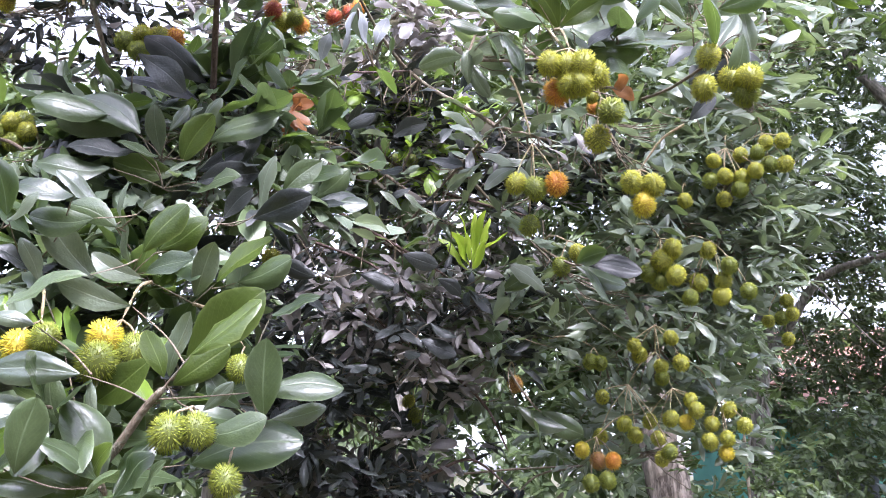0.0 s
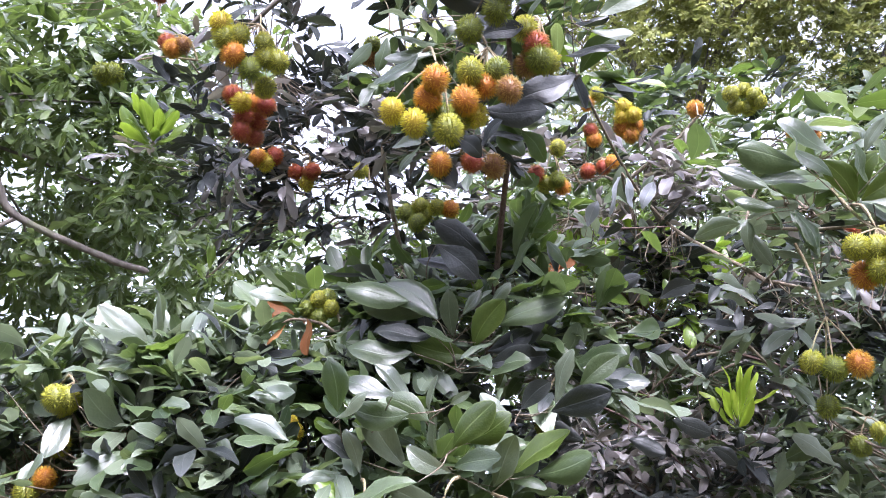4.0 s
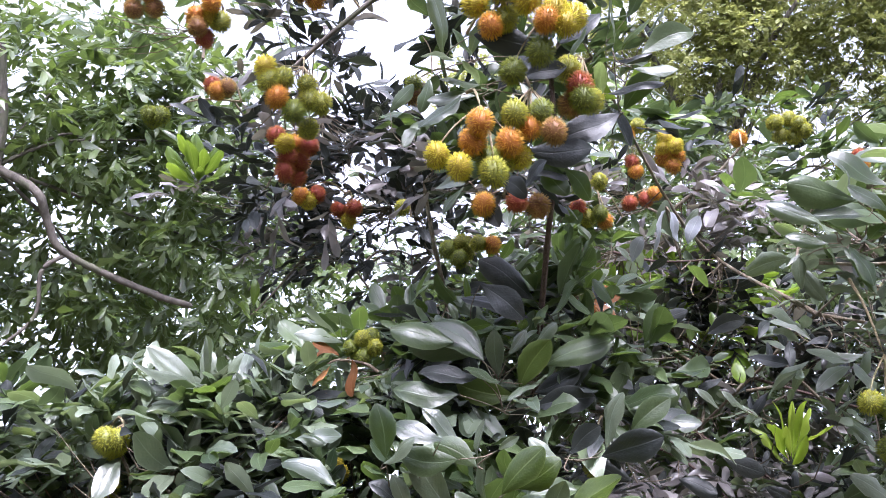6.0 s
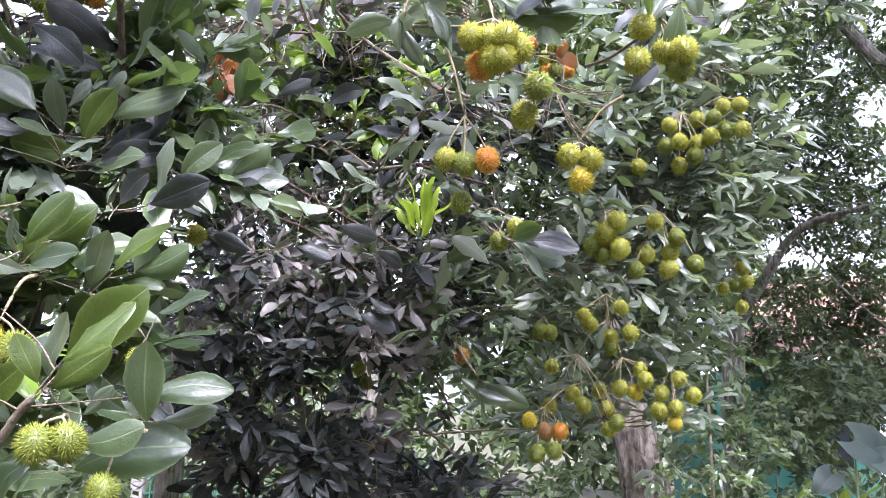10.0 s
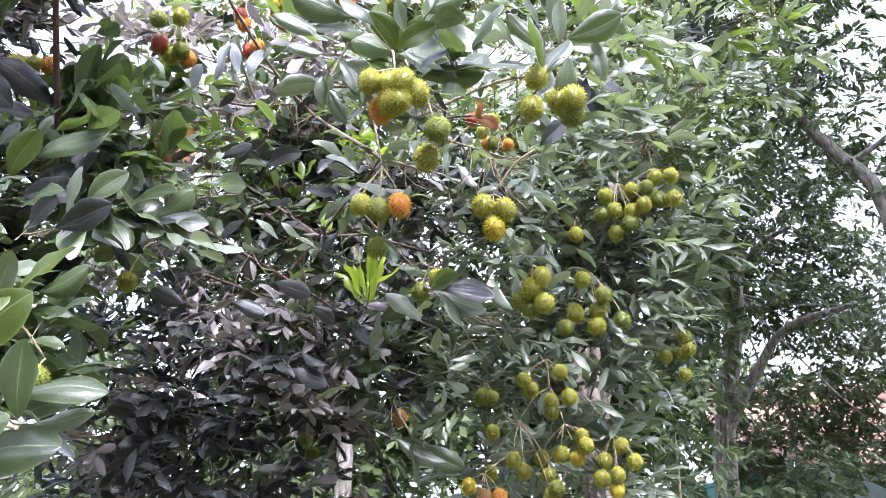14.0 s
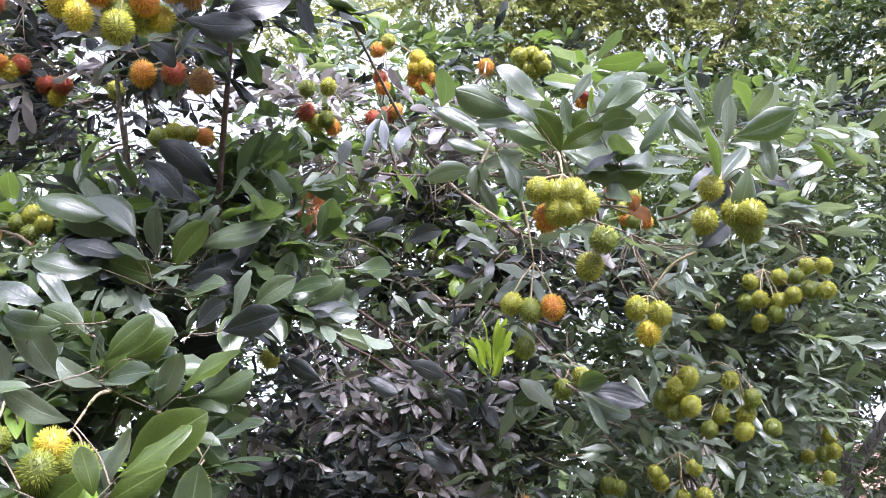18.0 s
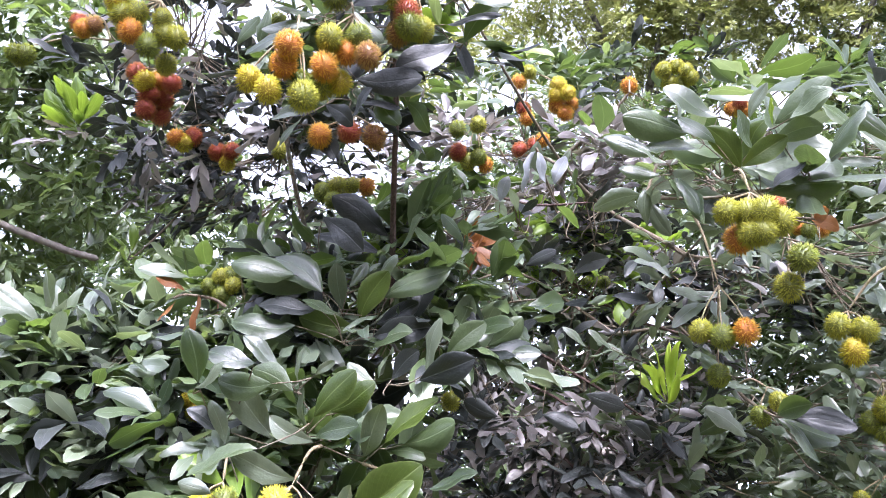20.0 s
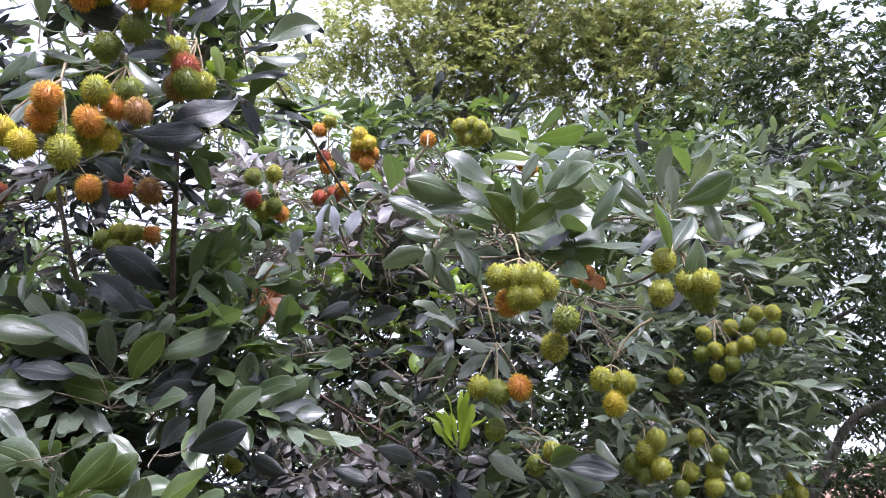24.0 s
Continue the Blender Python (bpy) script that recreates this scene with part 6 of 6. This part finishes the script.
far_tree("dense_tree", (back_foot[0], back_foot[1], 0.0), "dense dark green tree behind the fruit tree", ([(back_foot[0], back_foot[1], -0.1), (-0.95, 6.47, 2.56), (-0.88, 6.27, 3.46)], 0.12, 0.06), [],
    [((-2.24, 6.05, 2.92), (1.4, 0.6, 1.0), 2600), ((-0.30, 6.91, 3.25), (1.4, 0.6, 0.8), 2200), ((1.77, 7.10, 3.74), (1.2, 0.6, 1.2), 4200), ((-3.97, 5.11, 2.90), (1.5, 0.6, 0.9), 4200), ((-1.37, 6.46, 1.88), (1.5, 0.6, 0.7), 4200), ((0.91, 6.86, 2.07), (1.4, 0.6, 0.7), 3600), ((-2.20, 6.32, 3.86), (1.2, 0.6, 0.6), 3400), ((-3.40, 6.90, 4.60), (1.5, 0.6, 1.0), 4200), ((-1.20, 7.30, 4.70), (1.4, 0.6, 0.9), 3600), ((-4.90, 5.60, 4.30), (1.4, 0.6, 1.2), 4200), ((-4.60, 4.80, 1.70), (1.4, 0.6, 0.8), 3600), ((0.20, 7.60, 4.30), (1.3, 0.6, 1.0), 4600), ((1.60, 7.90, 4.90), (1.2, 0.6, 1.1), 5200), ((2.70, 8.10, 4.60), (0.9, 0.6, 1.5), 5200), ((1.60, 7.50, 2.80), (1.2, 0.5, 0.9), 5200), ((-0.60, 7.30, 2.60), (1.3, 0.5, 0.8), 4600), ((2.20, 7.60, 6.10), (1.0, 0.6, 0.9), 4600)], 0.13, "far_dark", "bark", 65)
mid_foot = (-0.41, 5.96, 2.65)
far_tree("young_tree", (mid_foot[0], mid_foot[1], 0.0), "slender tree with sunlit mid-green leaves", ([(mid_foot[0], mid_foot[1], -0.1), (-0.39, 5.89, 3.03), (-0.34, 5.41, 4.38)], 0.07, 0.03), [],
    [((-0.91, 5.32, 4.42), (0.7, 0.5, 0.5), 3230), ((0.10, 5.58, 4.52), (0.8, 0.5, 0.4), 3230), ((0.77, 5.68, 4.38), (1.0, 0.5, 0.35), 3230), ((1.61, 5.65, 4.63), (1.1, 0.5, 0.4), 3230), ((2.12, 6.27, 5.36), (0.25, 0.2, 0.2), 850), ((2.28, 5.70, 4.62), (0.7, 0.5, 0.5), 2210)], 0.085, "far_bright", "bark", 68, MID_SHAPES)
# tree out of view, added only to cast shade on the right of the garden
far_tree("added_shade_tree", (5.6, -0.8, 0.0), "large leafy tree out of view, added to shade the garden", ([(5.6, -0.8, -0.1), (5.5, -0.7, 2.5), (5.4, -0.4, 5.0), (5.4, 0.2, 7.0), (5.4, 0.8, 8.0)], 0.2, 0.08), [],
    [((4.9, -0.4, 7.2), (1.9, 1.9, 1.2), 3000), ((6.3, 0.6, 7.6), (1.7, 1.7, 1.2), 2400), ((5.4, 2.4, 9.8), (1.7, 1.6, 1.0), 2700), ((7.6, 3.6, 10.0), (1.8, 1.8, 1.0), 2700), ((4.2, 4.4, 10.2), (1.6, 1.4, 0.8), 2160)], 0.25, "far_dark", "bark", 69)
bark_foot = (1.49, 5.56, 1.20)
far_tree("old_tree", (bark_foot[0], bark_foot[1], 0.0), "old tree trunk with peeling red-brown bark", ([(bark_foot[0], bark_foot[1], -0.1), (1.48, 5.54, 0.95), (1.43, 5.58, 1.38), (1.37, 5.69, 1.92), (1.27, 5.71, 3.15)], 0.18, 0.1), [],
    [((1.49, 5.84, 3.80), (0.8, 0.4, 0.8), 700)], 0.1, "far_dark", "rough_bark", 66)

for k, (c, r, n, size, leaf) in enumerate((
        ((1.77, 4.97, 1.34), (0.45, 0.3, 0.5), 798, 0.068, "far_dark"), ((1.60, 4.59, 2.03), (0.35, 0.3, 0.45), 798, 0.061, "far_dark"), ((2.56, 5.70, 0.85), (0.6, 0.4, 0.3), 798, 0.082, "far_dark"),
        ((-0.19, 5.17, 1.20), (0.9, 0.4, 0.4), 1520, 0.075, "far_dark"), ((3.42, 7.56, 1.82), (0.9, 0.4, 0.4), 3420, 0.082, "far_dark"), ((1.27, 6.59, 0.86), (0.5, 0.3, 0.28), 798, 0.068, "far_dark"), ((2.97, 7.20, 1.17), (0.7, 0.3, 0.4), 2090, 0.088, "far_dark"), ((1.55, 4.61, 1.18), (0.35, 0.25, 0.3), 798, 0.054, "far_bright"), ((-1.66, 4.37, 1.27), (0.8, 0.4, 0.45), 1140, 0.075, "far_dark"), ((-3.01, 4.10, 1.79), (1.2, 0.5, 0.6), 2280, 0.075, "far_dark"), ((-0.86, 5.46, 1.01), (0.7, 0.4, 0.4), 1710, 0.068, "far_dark"), ((0.55, 6.36, 0.85), (0.8, 0.4, 0.35), 1710, 0.068, "far_dark"), ((4.85, 8.54, 1.49), (0.7, 0.4, 0.7), 2280, 0.082, "far_dark"))):
    foot = np.array((c[0], c[1], 0.0))
    ob = thing("shrub", foot, "leafy green garden shrub growing under the trees", "shrub", "shrubs under the trees")
    limb_part(ob, foot, [foot + np.array([0, 0, -0.05]), foot * 0.5 + np.array(c) * 0.5, np.array(c)], 0.016, 0.006, "twig", "stem", 6)
    crown(ob, foot, [(c, r, n)], size, leaf, 80 + k)

# distant woods that close the view
woods_rng = np.random.default_rng(70)


def woods_ring(name, count, first, last, near, far, height, size, seed):
    """A ring of leafy woods round the garden between two bearings."""
    leaves = Leaves(seed)
    ang = np.radians(woods_rng.uniform(first, last, count))
    dist = woods_rng.uniform(near, far, count)
    top = height + 1.2 * np.sin(ang * 5.0 + 1.0) * np.sin(ang * 11.0) + 0.8 * np.sin(ang * 23.0)
    tips = np.stack([dist * np.sin(ang), dist * np.cos(ang), woods_rng.uniform(0, 1, count) ** 0.85 * top], -1)
    inward = unit(np.array([0, 0, 2.0]) - tips) * 0.4 + np.array([0, 0, 0.6])
    spray_many(leaves, tips, unit(woods_rng.standard_normal((count, 3))) + inward, woods_rng, 4, 2, size, 0.4)
    return leaves.make(name, M["far_dark"], None, FAR_SHAPES)


woods = woods_ring("distant_woods", 1500, -75, 75, 14, 19, 4.6, 0.37, 71)
# leaf ring behind the camera, never in view, added to cut low sky light
behind = woods_ring("woods_behind", 1000, 80, 280, 11, 15, 7.4, 0.75, 72)
tagged(behind, "unseen dark green trees behind, added to block low sky light", "woods", kind="stuff")
tagged(woods, "dense dark green woods and bushes far behind", "woods", kind="stuff")


def box(owner, where, lo, hi, material, name, label="", bevel=0.01):
    """A bevelled block as a part."""
    bm = bmesh.new()
    bmesh.ops.create_cube(bm, size=1)
    lo, hi = np.array(lo), np.array(hi)
    for v in bm.verts:
        v.co = Vector((lo + hi) / 2 - where) + Vector(np.array(v.co) * (hi - lo))
    if bevel:
        bmesh.ops.bevel(bm, geom=bm.edges[:], offset=bevel, segments=1, affect="EDGES")
    return part(name, bm, material, owner, label)


# the house beyond the garden
hx, hy = (4.63, 11.91, 0.95)[0], (5.61, 11.49, 0.97)[1]
house = thing("house", (hx, hy, 0), "low turquoise house with a white panel and an orange tiled roof", "house")
hw = np.array((hx, hy, 0.0))
box(house, hw, (hx - 0.3, hy, -0.1), (hx + 1.45, hy + 0.2, 2.3), M["turquoise"], "wall", "turquoise painted wall")
box(house, hw, (hx + 1.45, hy, -0.1), (hx + 2.5, hy + 0.2, 2.3), M["white_wall"], "wall", "whitewashed wall panel")
box(house, hw, (hx + 2.5, hy, -0.1), (hx + 6.0, hy + 0.2, 2.3), M["turquoise"], "wall", "turquoise painted wall")
box(house, hw, (hx - 0.3, hy + 0.2, -0.1), (hx - 0.1, hy + 4.0, 2.3), M["turquoise"], "wall")
box(house, hw, (hx + 0.3, hy - 0.03, 0.9), (hx + 1.1, hy + 0.02, 1.8), M["door"], "window", "dark window")
box(house, hw, (hx - 0.5, hy - 0.35, 2.3), (hx + 6.2, hy + 0.2, 2.4), M["bark"], "eave", "dark wooden eave")
tile = None
for j in range(9):
    for i in range(24):
        if tile is None:
            tile = box(house, hw, (hx, hy, 0), (hx + 0.27, hy + 0.34, 0.03), M["roof"], "roof_tile", "", 0.008)
            o = tile
        else:
            o = again(tile, "roof_tile", house)
        o.matrix_local = pose(-0.45 + i * 0.28, -0.4 + j * 0.29, 2.42 + j * 0.17 + 0.008 * ((i * 7 + j * 3) % 5), 31, 0, 0)

# a low white wall and a green wire fence in the garden
low = (1.32, 8.58, 0.52)
gw = thing("garden_wall", (low[0], low[1], 0), "low whitewashed garden wall in bright light", "wall", kind="structure")
box(gw, np.array((low[0], low[1], 0.0)), (low[0] - 0.35, low[1], -0.1), (low[0] + 0.35, low[1] + 0.15, 0.7), M["white_wall"], "wall_panel")
box(gw, np.array((low[0], low[1], 0.0)), (low[0] - 0.37, low[1] - 0.02, 0.7), (low[0] + 0.37, low[1] + 0.17, 0.74), M["white_wall"], "coping")
fen = (-1.44, 5.41, 1.02)
fence = thing("wire_fence", (fen[0], fen[1], 0), "green painted wire mesh fence with a pale post", "fence")
fw = np.array((fen[0], fen[1], 0.0))
box(fence, fw, (fen[0] - 0.42, fen[1] - 0.03, -0.1), (fen[0] - 0.34, fen[1] + 0.05, 1.35), M["post"], "post", "pale concrete post")
for k in range(12):
    box(fence, fw, (fen[0] - 0.34, fen[1], 0.1 + k * 0.1), (fen[0] + 0.5, fen[1] + 0.012, 0.115 + k * 0.1), M["net"], "wire", "", 0)
    box(fence, fw, (fen[0] - 0.3 + k * 0.07, fen[1] - 0.012, 0.0), (fen[0] - 0.29 + k * 0.07, fen[1] - 0.001, 1.25), M["net"], "wire", "", 0)


def big_leaf(length, width, seed, heart=0.0):
    """A large garden leaf with ribs, a wavy rim and a drooping tip."""
    rng = np.random.default_rng(seed)
    n, m = 17, 13
    v, uv, f = [], [], []
    for i in range(n):
        s = i / (n - 1)
        if heart:
            w = width * (math.sin(math.pi * (0.16 + 0.84 * s)) ** 0.8 if s < 1 else 0.0)
        else:
            w = width * math.sin(math.pi * s) ** 0.7
        for j in range(m):
            t = j / (m - 1) * 2 - 1
            z = -0.3 * length * s * s + 0.2 * w * abs(t) + 0.02 * length * math.sin(s * 12 + t * 2 + seed) * abs(t)
            v.append((length * s - heart * 0.3 * length * t * t * (1 - s) ** 2, w * t, z))
            uv.append((j / (m - 1), s))
    for i in range(n - 1):
        for j in range(m - 1):
            a = i * m + j
            f.append((a, a + m, a + m + 1, a + 1))
    return v, f, uv


def leafy_plant(name, foot, label, blades, material, stalk):
    """A plant of large leaves, each on its own stalk from the foot."""
    foot = np.array(foot)
    ob = thing(name, foot, label, "plant")
    for k, (tip, way, length, width, heart, roll) in enumerate(blades):
        tip = np.array(tip)
        v, f = tube(smooth_path([foot * 1.0 + np.array([0.01 * k, 0, -0.03]), foot * 0.45 + tip * 0.55 + np.array([0, 0, 0.05]), tip], 9) - foot, 0.013, 0.006, 6)
        mesh_object("leaf_stalk", v, f, M[stalk], ob)
        v, f, uv = big_leaf(length, width, k + 3, heart)
        leaf = mesh_object("leaf", v, f, M[material], ob, uv)
        leaf.matrix_local = Matrix.Translation(tip - foot) @ Vector(way).to_track_quat("X", "Z").to_matrix().to_4x4() @ pose(0, 0, 0, roll, 0, 0)
    return ob


taro = (2.32, 4.54, 1.36)
leafy_plant("taro_plant", (taro[0], taro[1], 0), "taro plant with broad dull blue-green leaves on stalks", [
    ((2.35, 4.54, 1.51), (0.85, -0.3, -0.5), 0.26, 0.115, 1.0, 62), ((2.42, 4.39, 1.41), (0.8, -0.3, -0.3), 0.2, 0.09, 1.0, 58), ((2.62, 4.63, 1.70), (0.7, -0.2, -0.5), 0.2, 0.085, 1.0, 66), ((2.24, 4.58, 1.33), (-0.6, -0.4, -0.4), 0.16, 0.07, 1.0, -40)], "taro", "young_stem")
drac = (2.44, 4.91, 1.05)
leafy_plant("garden_plant", (drac[0], drac[1], 0), "garden plant with upright bright yellow-green leaves", [
    ((2.22, 5.00, 1.04), (0.05, -0.1, 1.0), 0.24, 0.035, 0.0, 0), ((2.44, 4.91, 1.05), (-0.1, -0.2, 1.0), 0.2, 0.04, 0.0, 20), ((2.47, 4.90, 1.08), (0.4, -0.2, 0.8), 0.24, 0.045, 0.0, -20), ((2.41, 4.92, 1.02), (0.8, -0.3, 0.2), 0.3, 0.05, 0.0, 0), ((2.20, 5.00, 0.98), (-0.7, -0.3, 0.3), 0.3, 0.05, 0.0, 10), ((2.59, 4.82, 1.00), (0.8, -0.3, 0.5), 0.28, 0.045, 0.0, 0)], "lime", "young_stem")
sapl = (-0.86, 3.39, 1.22)
leafy_plant("young_plant", (sapl[0], sapl[1], 0), "young plant with one broad yellow-green leaf on pale stalk", [
    ((-0.87, 3.41, 1.52), (0.7, -0.4, 0.1), 0.2, 0.07, 1.0, 50), ((-0.92, 3.45, 1.50), (-0.5, -0.5, 0.2), 0.14, 0.05, 0.5, 0)], "lime", "young_stem")
